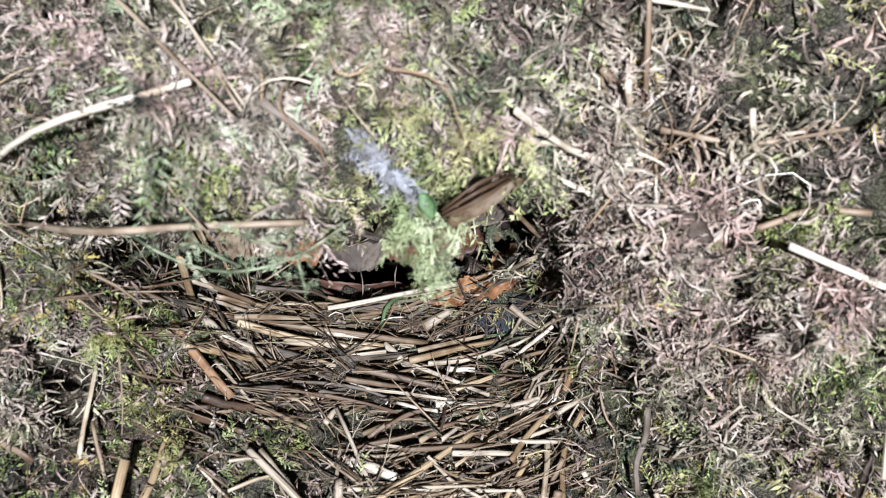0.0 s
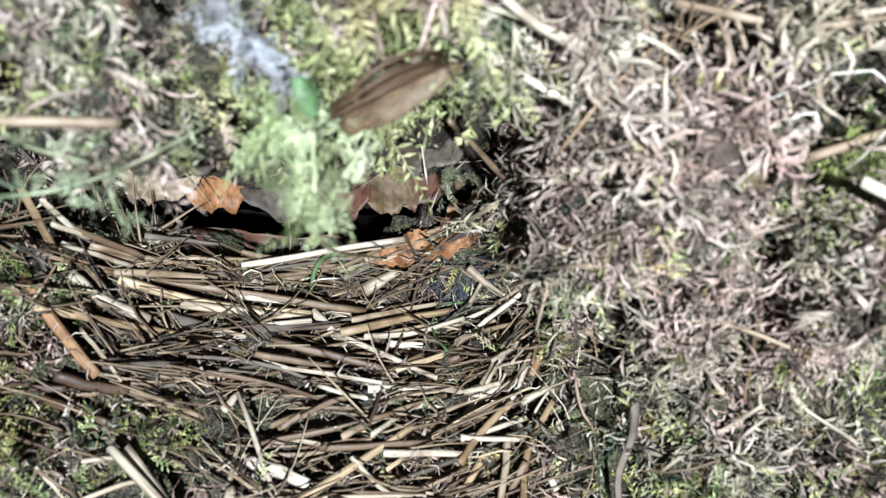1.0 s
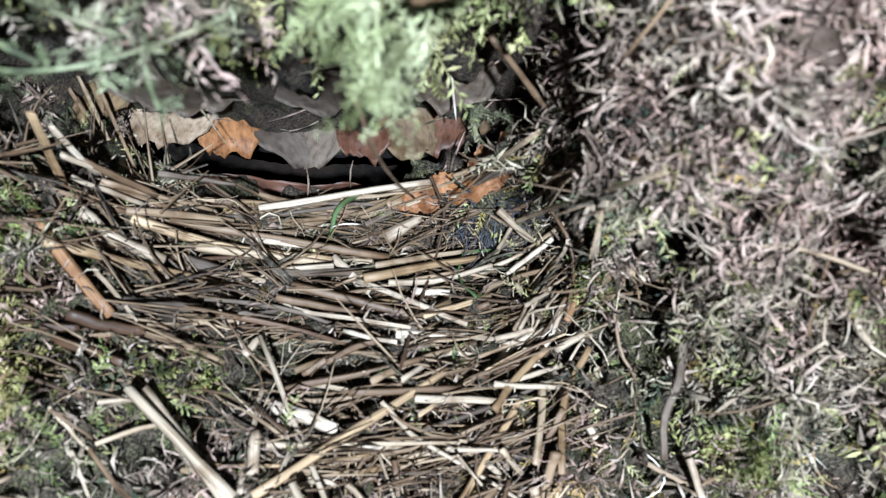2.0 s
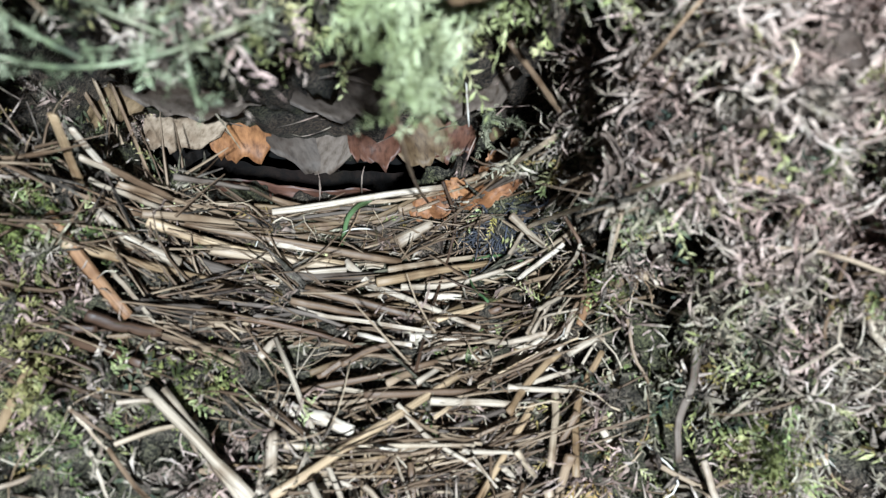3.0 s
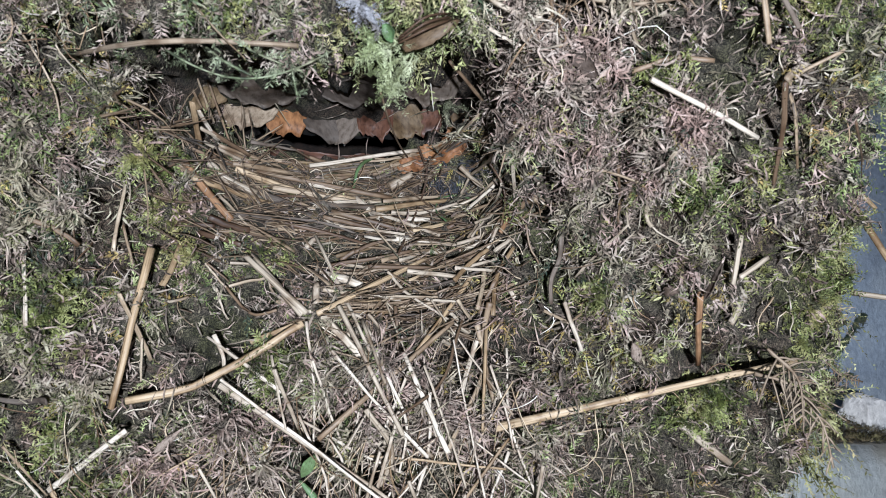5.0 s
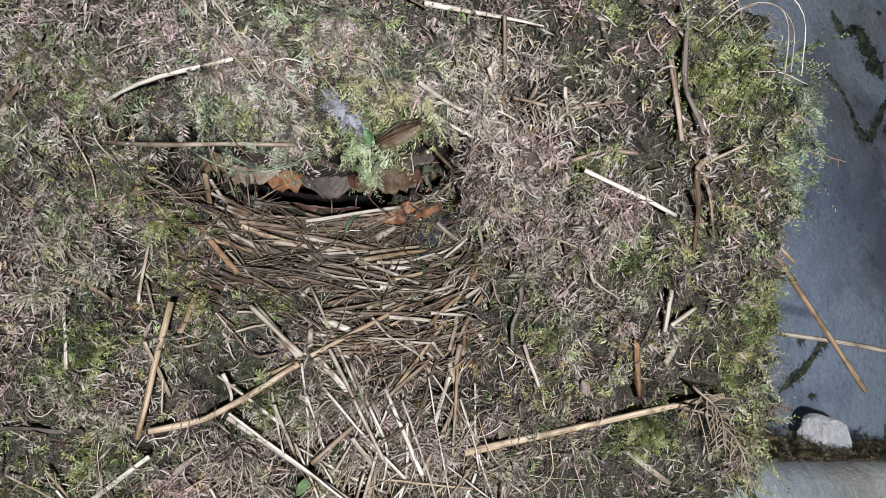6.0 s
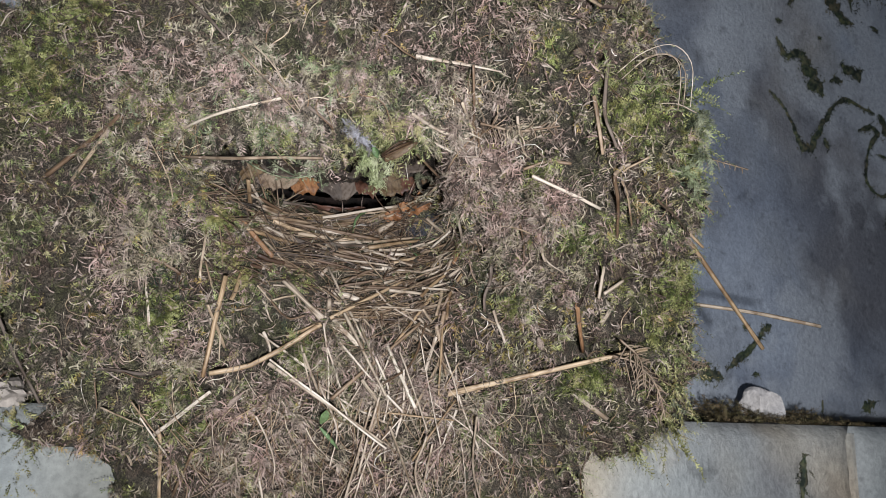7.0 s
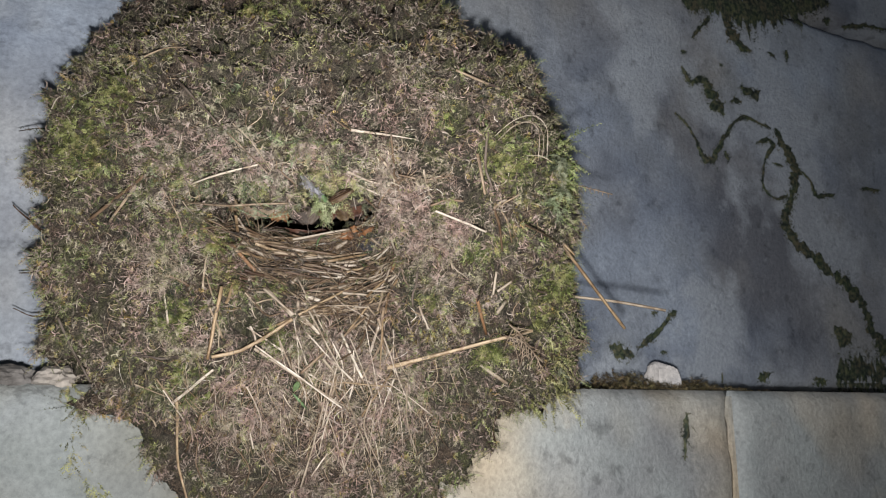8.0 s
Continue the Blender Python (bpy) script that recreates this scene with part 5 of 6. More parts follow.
for top, foot in (((-0.0529, -0.0060, 0.0242), (-0.0484, 0.0040, 0.0071)), ((-0.0502, -0.0060, 0.0243), (-0.0456, 0.0040, 0.0065)), ((-0.0548, -0.0060, 0.0221), (-0.0499, 0.0040, 0.0091))):
    stalk("straw", spline([top, foot], 7), 0.00036, M_STRAW, nest, flat=0.6, sides=6, lump=0.08)
# stalks that stand out past the edge
stalk("stalk", spline([(0.1234, -0.0160, 0.0012), (0.1597, -0.0096, -0.0438)], 9), 0.0009, M_GOLD, nest, "golden brown stem standing out from the edge", sides=6, lump=0.06)
stalk("stalk", spline([(0.1316, -0.0080, -0.0270), (0.1560, -0.0108, -0.0293), (0.1805, -0.0137, -0.0332)], 9), 0.0008, M_PALE, nest, "pale thin stalk standing out from the edge", sides=6, lump=0.06)
stalk("stalk", spline([(0.0939, -0.0515, 0.0108), (0.1162, -0.0220, 0.0076), (0.1290, -0.0220, -0.0038)], 9), 0.0006, M_GOLD, nest, "thin brown stem bent over the edge", sides=6, lump=0.06)


def leaf(name, at, along, across, length, width, mat, label="", curl=0.25, notch=0.0, thick=0.00025):
    """A dead leaf: pointed plate with a mid fold, wavy edge and some thickness."""
    at, t = np.asarray(at, float), unit(np.asarray(along, float))
    s = unit(np.asarray(across, float) - t * np.dot(across, t))
    n = np.cross(t, s)
    nx, ny = 15, 5
    V, G = [], []
    seed = RNG.uniform(0, 6)
    for i in range(nx):
        k = i / (nx - 1)
        half = width / 2 * (np.sin(np.pi * min(1, 0.06 + 0.94 * k)) ** 0.85 + 0.05) * RNG.uniform(1 - 1.5 * notch, 1 + 1.5 * notch) * (1 + notch * (np.sin(k * 7 + seed) + 0.5 * np.sin(k * 17 + 2 * seed)))
        for j in range(ny):
            q = (j / (ny - 1) - 0.5) * 2
            bend = curl * length * (k - 0.5) ** 2 + 0.22 * width * abs(q) ** 1.6 + RNG.normal() * 0.03 * width
            V.append(at + t * (k - 0.5) * length + s * q * half + n * bend)
            G.append((k * 9 + seed, q * 5, 0))
    V = np.array(V)
    idx = np.arange(nx * ny).reshape(nx, ny)
    f = np.stack([idx[:-1, :-1], idx[1:, :-1], idx[1:, 1:], idx[:-1, 1:]], -1).reshape(-1, 4)
    m = len(V)
    loop = np.concatenate([idx[0, :-1], idx[:-1, -1], idx[-1, :0:-1], idx[:0:-1, 0]])
    rim = np.stack([loop, np.roll(loop, -1), np.roll(loop, -1) + m, loop + m], -1)
    return mesh_from(name, np.vstack([V, V + n * thick]), np.vstack([f[:, ::-1], f + m, rim]), mat, nest, label, True, np.vstack([G, G]))


def sheet(points, width, mat, label, lift=0.003, ragged=0.28, crease=0.0010, depth=None):
    """A torn, creased piece of dead leaf lying over the front along (u, w) points."""
    nx, ny = 26, 9
    line = spline(points, nx)
    tan = unit(np.gradient(line, axis=0))
    side = np.stack([-tan[:, 1], tan[:, 0]], -1)
    s = np.linspace(0, 1, nx)
    seed = RNG.uniform(0, 40)
    edge = [np.array([noise.fractal(Vector((k * 6 + seed, e * 9.1, 0)), 0.8, 2.2, 4) for k in s]) for e in (1, 2)]
    body = np.minimum(1, 4 * np.minimum(s + 0.05, 1.05 - s)) ** 0.6
    hi, lo = body * (1 + ragged * 2 * edge[0]), body * (1 + ragged * 2 * edge[1])
    t = np.linspace(0, 1, ny)
    q = (line[:, None] + side[:, None] * width / 2 * (hi[:, None] * t - lo[:, None] * (1 - t))[..., None]).reshape(-1, 2)
    base = front_at(line[:, 0].copy(), line[:, 1].copy())[:, 1]
    base = np.polyval(np.polyfit(s, base, 3), s) if depth is None else np.full(nx, depth)
    fold = np.array([noise.fractal(Vector((a * 260 + seed, b * 260, 1.3)), 0.7, 2.0, 3) for a, b in q])
    v = np.repeat(base, ny) - lift + fold * crease + 0.20 * width * np.tile(np.abs(2 * t - 1) ** 2, nx)
    V = np.stack([q[:, 0], v, q[:, 1]], -1)
    idx = np.arange(nx * ny).reshape(nx, ny)
    f = np.stack([idx[:-1, :-1], idx[1:, :-1], idx[1:, 1:], idx[:-1, 1:]], -1).reshape(-1, 4)
    m = len(V)
    loop = np.concatenate([idx[0, :-1], idx[:-1, -1], idx[-1, :0:-1], idx[:0:-1, 0]])
    rim = np.stack([loop, np.roll(loop, -1), np.roll(loop, -1) + m, loop + m], -1)
    G = np.stack([np.repeat(s * 9 + seed, ny), np.tile(t * 6, nx), np.zeros(m)], -1)
    return mesh_from("leaf", np.vstack([V, V + (0, 0.0003, 0)]), np.vstack([f[:, ::-1], f + m, rim]), mat, nest, label, True, np.vstack([G, G]))


# crumpled flakes of dead leaf and bark in the moss
for i in range(36):
    (p,), (n,) = scatter(1, lambda q: not_straw(q) * (0.3 + ROSY(q)) * (np.hypot(q[:, 0], q[:, 2]) < 0.12), (30, nr - 16))
    along = unit(np.cross(n, RNG.normal(size=3)))
    leaf("flake", p + n * 0.0022, along + n * RNG.normal(0, 0.25), np.cross(n, along) + n * RNG.normal(0, 0.3), RNG.uniform(0.004, 0.009), RNG.uniform(0.0016, 0.0032), M_FLAKE, "", curl=RNG.normal(0, 0.5), notch=0.10)
def flap(at, width, height, mat, label, lean=0.35, turn=0.0, skew=0.0):
    """A dead leaf hanging from under the brow, facing out: ragged lower edge, creases, some thickness."""
    nx, ny = 15, 9
    seed = RNG.uniform(0, 40)
    V, G = [], []
    for i in range(nx):
        k = 2 * i / (nx - 1) - 1
        low = -0.5 * (1 - 0.55 * abs(k) ** 2.5) * (1 + 0.42 * noise.fractal(Vector((k * 3.1 + seed, 0.5, 0)), 0.7, 2.1, 4))
        for j in range(ny):
            h = low + (0.5 - low) * j / (ny - 1)
            x = k * width / 2 * (1 - 0.25 * max(0, -h) * abs(k)) + skew * h * width
            fold = 0.0012 * noise.fractal(Vector((x * 180 + seed, h * 3, 0)), 0.7, 2.0, 3) + 0.0014 * abs(k) ** 1.5
            V.append((at[0] + x, at[1] - h * height * lean + fold + turn * x, at[2] + h * height))
            G.append((h * 7 + seed, k * 6, 0))
    V = np.array(V)
    idx = np.arange(nx * ny).reshape(nx, ny)
    f = np.stack([idx[:-1, :-1], idx[1:, :-1], idx[1:, 1:], idx[:-1, 1:]], -1).reshape(-1, 4)
    m = len(V)
    loop = np.concatenate([idx[0, :-1], idx[:-1, -1], idx[-1, :0:-1], idx[:0:-1, 0]])
    rim = np.stack([loop, np.roll(loop, -1), np.roll(loop, -1) + m, loop + m], -1)
    return mesh_from("leaf", np.vstack([V, V + (0, 0.0003, 0)]), np.vstack([f[:, ::-1], f + m, rim]), mat, nest, label, True, np.vstack([G, G]))


# dead leaves under the brow and on the lip
# leaf colours under the brow are picked darker, to carry the brow's shade
for at, wd, high, mat, text, turn, skew in (
        ((-0.0520, 0.000, 0.0215), 0.014, 0.012, M_BARK, "brown dead leaf under the brow", -0.2, 0.5),
        ((-0.0420, 0.010, 0.0182), 0.017, 0.0115, M_TANLEAF, "pale tan dead leaf under the brow", -0.1, 0.4),
        ((-0.0322, 0.013, 0.0172), 0.013, 0.0125, M_LEAF, "orange dead leaf under the brow", 0.0, 0.0),
        ((-0.0225, 0.014, 0.0185), 0.019, 0.0155, M_GREYLEAF, "large grey dead leaf under the brow", 0.2, -0.4),
        ((-0.0130, 0.015, 0.0178), 0.015, 0.0140, M_GREYLEAF, "large grey-brown dead leaf under the brow", -0.2, 0.4),
        ((-0.0050, 0.014, 0.0168), 0.011, 0.0110, M_RUSTLEAF, "reddish dead leaf under the brow", 0.1, 0.0),
        ((0.0030, 0.016, 0.0192), 0.013, 0.0135, M_BARK, "brown dead leaf under the brow", -0.1, -0.3),
        ((0.0110, 0.016, 0.0195), 0.010, 0.0120, M_RUSTLEAF, "orange dead leaf under the brow, darkened to russet as shade", 0.0, 0.2),
        ((0.0180, 0.016, 0.0230), 0.010, 0.010, M_BARK, "brown dead leaf under the brow", 0.2, 0.2),
        ((-0.0320, -0.016, 0.0225), 0.026, 0.010, M_GREYLEAF, "grey dead leaf under the brow", 0.1, 0.2),
        ((-0.0080, -0.020, 0.0228), 0.026, 0.010, M_GREYLEAF, "grey dead leaf under the brow", -0.1, -0.2),
        ((0.0120, -0.010, 0.0245), 0.016, 0.009, M_GREYLEAF, "grey dead leaf under the brow", 0.0, 0.2)):
    flap(at, wd, high, mat, text, 2.2 if at[1] < -0.005 else 0.5, turn, skew)
for pts, wd, text in (
        ([(0.0030, 0.0022), (0.0065, 0.0040), (0.0115, 0.0052)], 0.0052, "torn orange dead leaf on the lip"),
        ([(0.0085, 0.0068), (0.0125, 0.0078), (0.0165, 0.0082)], 0.0036, "torn orange dead leaf on the lip"),
        ([(0.0120, 0.0045), (0.0170, 0.0060), (0.0230, 0.0095)], 0.0030, "torn orange dead leaf on the lip")):
    sheet(pts, wd, M_LEAF, text)
sheet([(0.0157, 0.0088), (0.0211, 0.0125), (0.0275, 0.0175)], 0.0062, M_LEAF, "torn orange dead leaf at the mouth's corner", depth=0.006)
sheet([(0.0190, 0.0080), (0.0225, 0.0095), (0.0255, 0.0125)], 0.0032, M_LEAF, "torn orange dead leaf at the mouth's corner", depth=0.010)
sheet([(-0.0390, 0.0070), (-0.0250, 0.0045), (-0.0120, 0.0042), (-0.0020, 0.0056)], 0.0050, M_RUSTLEAF, "russet dead leaf along the back of the lip", 0.0012, 0.12, depth=0.020)
curled = leaf("leaf", (0.0126, -0.0800, 0.0232), (0.0114, 0.003, 0.0071), (0.1, -0.7, 1), 0.0118, 0.0044, M_BARK, "curled striped brown leaf in the brow", curl=0.35)
for k in (-0.6, 0.0, 0.6):
    stalk("vein", spline([(0.0078, -0.0835, 0.0203 + 0.0008 * k), (0.0126, -0.0852, 0.0232 + 0.0018 * k), (0.0172, -0.0800, 0.0259 + 0.0008 * k)], 8), 0.00022, M_DARK, curled, "", sides=4)
feather = leaf("feather", (0.0002, -0.0836, 0.0269), (0.70, -0.1, -0.70), (0.7, -0.4, 0.6), 0.0125, 0.0018, M_FEATHER, "grey downy feather in the brow", notch=0.2)
barbs = garland("barbs", "soft grey barbs of the feather", M_FEATHER, [([(-0.0036, -0.0826, 0.0307), (0.0002, -0.0842, 0.0268), (0.0040, -0.0846, 0.0229)], 90)], 0.0024, 0.0009, 0.0003)
barbs.parent = feather
leaf("leaf", (0.0063, -0.0844, 0.0213), (0.4, 0, -0.9), (1, -0.5, 0.3), 0.0036, 0.0022, M_GRASS, "small bright green leaf")
stalk("twig", spline([(0.0169, -0.0382, 0.0259), (0.0215, -0.0330, 0.0220), (0.0258, -0.0273, 0.0183)], 9), 0.00050, M_STRAW, nest, "dead stick across the corner of the mouth", sides=6, lump=0.1)
stalk("fibre", spline([(0.0117, -0.0188, 0.0293), (0.0121, -0.0124, 0.0246), (0.0131, -0.0060, 0.0181)], 9), 0.00022, M_WHITE, nest, "thin white fibre hanging in the mouth", sides=4)
stalk("stem", spline([(0.0046, -0.0796, 0.0120), (0.0052, -0.0668, 0.0084), (0.0056, -0.0380, 0.0062), (0.0067, -0.0124, 0.0045)], 10), 0.00022, M_STRAW, nest, "thin strand hanging down to the lip", sides=4)
leaf("leaf", (-0.0110, front(-0.0110, -0.069) - 0.007, -0.0690), (0.45, -0.2, 0.85), (1, 0, -0.5), 0.0065, 0.0026, M_GRASS, "small green grass leaf")
leaf("leaf", (-0.0090, front(-0.009, -0.077) - 0.007, -0.0765), (0.7, -0.2, -0.7), (1, 0, 0.6), 0.0110, 0.0014, M_GRASS, "small green grass leaf")
straw([(-0.0040, 0.0048), (-0.0081, 0.0014), (-0.0098, -0.0044)], 0.0011, M_GRASS, 0.005, 0.3, "green grass blade", "blade")
straw([(0.0142, -0.0063), (0.0203, -0.0047), (0.0262, -0.0061)], 0.0010, M_GRASS, 0.005, 0.3, "green grass blade", "blade")
straw([(0.0157, -0.0053), (0.0148, -0.0093), (0.0180, -0.0123)], 0.0006, M_GRASS, 0.005, 0.5, "green grass blade", "blade")
# stalks across the inside of the brow, coloured dark for the shade there
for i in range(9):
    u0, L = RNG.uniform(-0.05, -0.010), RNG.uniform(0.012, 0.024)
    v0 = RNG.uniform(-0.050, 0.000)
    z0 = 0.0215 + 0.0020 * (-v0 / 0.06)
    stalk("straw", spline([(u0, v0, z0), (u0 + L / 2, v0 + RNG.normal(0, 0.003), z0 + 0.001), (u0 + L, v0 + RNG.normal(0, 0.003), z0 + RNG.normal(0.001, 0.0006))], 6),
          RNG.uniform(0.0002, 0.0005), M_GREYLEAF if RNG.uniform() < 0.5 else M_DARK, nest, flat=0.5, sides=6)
# slate-coloured down at the right end of the lip
roots("dark_down", "dark slate-coloured down on the lip", M_BLUE, 220, spots([(0.0205, 0.002, 0.0034)]), 0.007, 0.00016, 1.2, 0.003)


def frond(points, size):
    """A dead moss frond with side branches, joined."""
    path = spline(points, 14)
    V, F, G, base = [], [], [], 0
    jobs = [(path, 0.00045)]
    for i in range(2, 13):
        for sg in (-1, 1):
            d = unit(path[i] - path[i - 1])
            out = unit(d * 0.6 + sg * np.array([d[2], 0, -d[0]]) + RNG.normal(size=3) * 0.35)
            L = size * (1.1 - i / 16) * RNG.uniform(0.5, 1.2)
            s = np.linspace(0, 1, 5)[:, None]
            jobs.append((path[i] + out * L * s + DOWN * L * 0.35 * s * s, 0.00024))
    for q, r in jobs:
        v, f, caps, g = tube(q, r, sides=4, taper=(1.1, 0.6), lump=0.25)
        V.append(v), G.append(g), F.append(np.vstack([f[:, [0, 1, 2]], f[:, [0, 2, 3]], caps]) + base)
        base += len(v)
    return mesh_from("moss_frond", np.vstack(V), np.vstack(F), M_TANLEAF, nest, "dry pinkish moss frond", True, np.vstack(G))


# green moss standing out from the upper right edge, and dark twigs at the left one
P = np.stack([RNG.uniform(0.108, 0.126, 130), RNG.uniform(-0.036, 0.006, 130), RNG.uniform(0.012, 0.058, 130)], -1)
moss("side_moss", "loose green moss standing out from the edge", M_GREEN, nest, P, np.tile(unit(np.array([[0.85, -0.5, 0.1]])), (130, 1)), 0.011, 0.0016, pairs=10, lift=1.3, droop=0.9)
garland("edge_strands", "feathery grey-green moss strands standing out from the edge", M_OLIVEGREEN, [
    ([(0.0906, -0.0440, 0.0331), (0.0995, -0.0465, 0.0361), (0.1081, -0.0490, 0.0376), (0.1141, -0.0515, 0.0395), (0.1161, -0.0540, 0.0432)], 46),
    ([(0.0982, -0.0440, 0.0335), (0.1045, -0.0465, 0.0358), (0.1107, -0.0490, 0.0368), (0.1156, -0.0515, 0.0347), (0.1165, -0.0540, 0.0289)], 46),
    ([(0.1010, -0.0440, 0.0298), (0.1074, -0.0465, 0.0297), (0.1137, -0.0490, 0.0290), (0.1185, -0.0515, 0.0282), (0.1210, -0.0540, 0.0250)], 40),
    ([(0.1011, -0.0440, 0.0273), (0.1066, -0.0465, 0.0229), (0.1117, -0.0490, 0.0222), (0.1143, -0.0515, 0.0190), (0.1139, -0.0540, 0.0145)], 44),
    ([(0.1063, -0.0440, 0.0257), (0.1112, -0.0473, 0.0236), (0.1159, -0.0507, 0.0203), (0.1191, -0.0540, 0.0183)], 34),
    ([(0.1012, -0.0440, 0.0261), (0.1037, -0.0490, 0.0218), (0.1042, -0.0540, 0.0158)], 24),
    ([(0.1051, -0.0440, 0.0444), (0.1134, -0.0473, 0.0458), (0.1168, -0.0507, 0.0422), (0.1172, -0.0540, 0.0361)], 32),
    ([(0.1040, -0.0440, 0.0412), (0.1099, -0.0473, 0.0420), (0.1133, -0.0507, 0.0390), (0.1147, -0.0540, 0.0378)], 32),
    ([(0.1142, 0.0040, -0.0602), (0.1247, -0.0020, -0.0662), (0.1319, 0.0000, -0.0785)], 40)], 0.0036, 0.0013, 0.0008)
for pts in ([(0.0814, -0.0700, 0.0516), (0.0898, -0.0700, 0.0588), (0.0992, -0.0700, 0.0615), (0.1055, -0.0700, 0.0554), (0.1057, -0.0700, 0.0418)],
            [(0.0830, -0.0700, 0.0498), (0.0917, -0.0700, 0.0575), (0.0990, -0.0700, 0.0578), (0.1020, -0.0700, 0.0525), (0.1017, -0.0700, 0.0407)],
            [(0.0887, -0.0680, 0.0560), (0.0977, -0.0680, 0.0591), (0.1039, -0.0680, 0.0539), (0.1041, -0.0680, 0.0429)],
            [(0.0788, -0.0600, 0.0374), (0.0908, -0.0620, 0.0422), (0.1023, -0.0630, 0.0440), (0.1091, -0.0660, 0.0407)]):
    stalk("fibre", spline(pts, 16), 0.00017, M_PALE, nest, "white looped root fibre", sides=4, lump=0.15)
P = np.stack([RNG.uniform(0.105, 0.128, 110), RNG.uniform(-0.02, 0.008, 110), RNG.uniform(-0.085, -0.03, 110)], -1)
moss("side_moss_dry", "loose olive moss at the lower edge", M_OLIVE, nest, P, np.tile(unit(np.array([[0.7, -0.6, -0.3]])), (110, 1)), 0.016, 0.0016, pairs=11, lift=1.3, droop=1.0)
for pts in ([(-0.1320, -0.0120, -0.0031), (-0.1465, -0.0140, 0.0020), (-0.1633, -0.0100, 0.0133), (-0.1685, -0.0080, 0.0174)], [(-0.1497, -0.0130, 0.0030), (-0.1549, -0.0140, 0.0072), (-0.1570, -0.0140, 0.0133)],
            [(-0.1340, -0.0120, -0.0134), (-0.1507, -0.0120, -0.0176), (-0.1653, -0.0080, -0.0187)], [(-0.1394, -0.0070, 0.0546), (-0.1550, -0.0040, 0.0587), (-0.1697, 0.0000, 0.0576)],
            [(-0.1237, -0.0120, 0.0834), (-0.1363, -0.0080, 0.0917), (-0.1436, -0.0040, 0.0896)], [(-0.1318, -0.0220, -0.0361), (-0.1506, -0.0200, -0.0403), (-0.1632, -0.0180, -0.0363)],
            [(-0.1338, -0.0270, -0.0609), (-0.1463, -0.0260, -0.0734), (-0.1547, -0.0260, -0.0776)]):
    stalk("twig", spline(pts, 10), 0.0005, M_DARK, nest, "dark rootlet standing out from the edge", sides=5, lump=0.25, taper=(1.2, 0.6))
for pts in ([(-0.1069, -0.0305, -0.0969), (-0.1072, -0.0304, -0.1160), (-0.1005, -0.0307, -0.1331), (-0.0926, -0.0343, -0.1446)], [(-0.0846, -0.0292, -0.1023), (-0.0840, -0.0284, -0.1219), (-0.0885, -0.0279, -0.1382)],
            [(0.0944, -0.0038, -0.0880), (0.0902, -0.0005, -0.1001), (0.0920, 0.0020, -0.1119)]):
    stalk("twig", spline(pts, 9), 0.0004, M_DARK, nest, "dark root hanging below the nest", sides=5, lump=0.2)

for pts, size in (([(0.0905, -0.0460, -0.0436), (0.0991, -0.0460, -0.0460), (0.1067, -0.0460, -0.0542), (0.1102, -0.0460, -0.0648)], 0.009),
                  ([(0.0922, -0.0480, -0.0374), (0.0996, -0.0480, -0.0441), (0.1016, -0.0480, -0.0539)], 0.008),
                  ([(0.1213, 0.0080, 0.0218), (0.1316, 0.0020, 0.0199), (0.1408, 0.0020, 0.0098)], 0.007),
                  ([(0.1241, 0.0080, 0.0361), (0.1374, 0.0020, 0.0332), (0.1536, 0.0000, 0.0292)], 0.005),
                  ([(0.1241, 0.0060, -0.0395), (0.1354, 0.0040, -0.0517), (0.1445, 0.0060, -0.0547)], 0.006),
                  ([(0.038, front(0.038, 0.033) - 0.005, 0.033), (0.050, front(0.050, 0.031) - 0.005, 0.031), (0.063, front(0.063, 0.033) - 0.004, 0.033)], 0.006)):
    frond(pts, size)

# ------------------------------------------------------------------ growth on the wall
def on_wall(points, n, spread, face):
    p = spline(points, 40)
    k = RNG.integers(0, 40, n)
    q = p[k] + RNG.normal(size=(n, 2)) * spread
    return np.stack([q[:, 0], np.full(n, face), q[:, 1]], -1), np.tile((0.0, -1.0, 0.0), (n, 1))


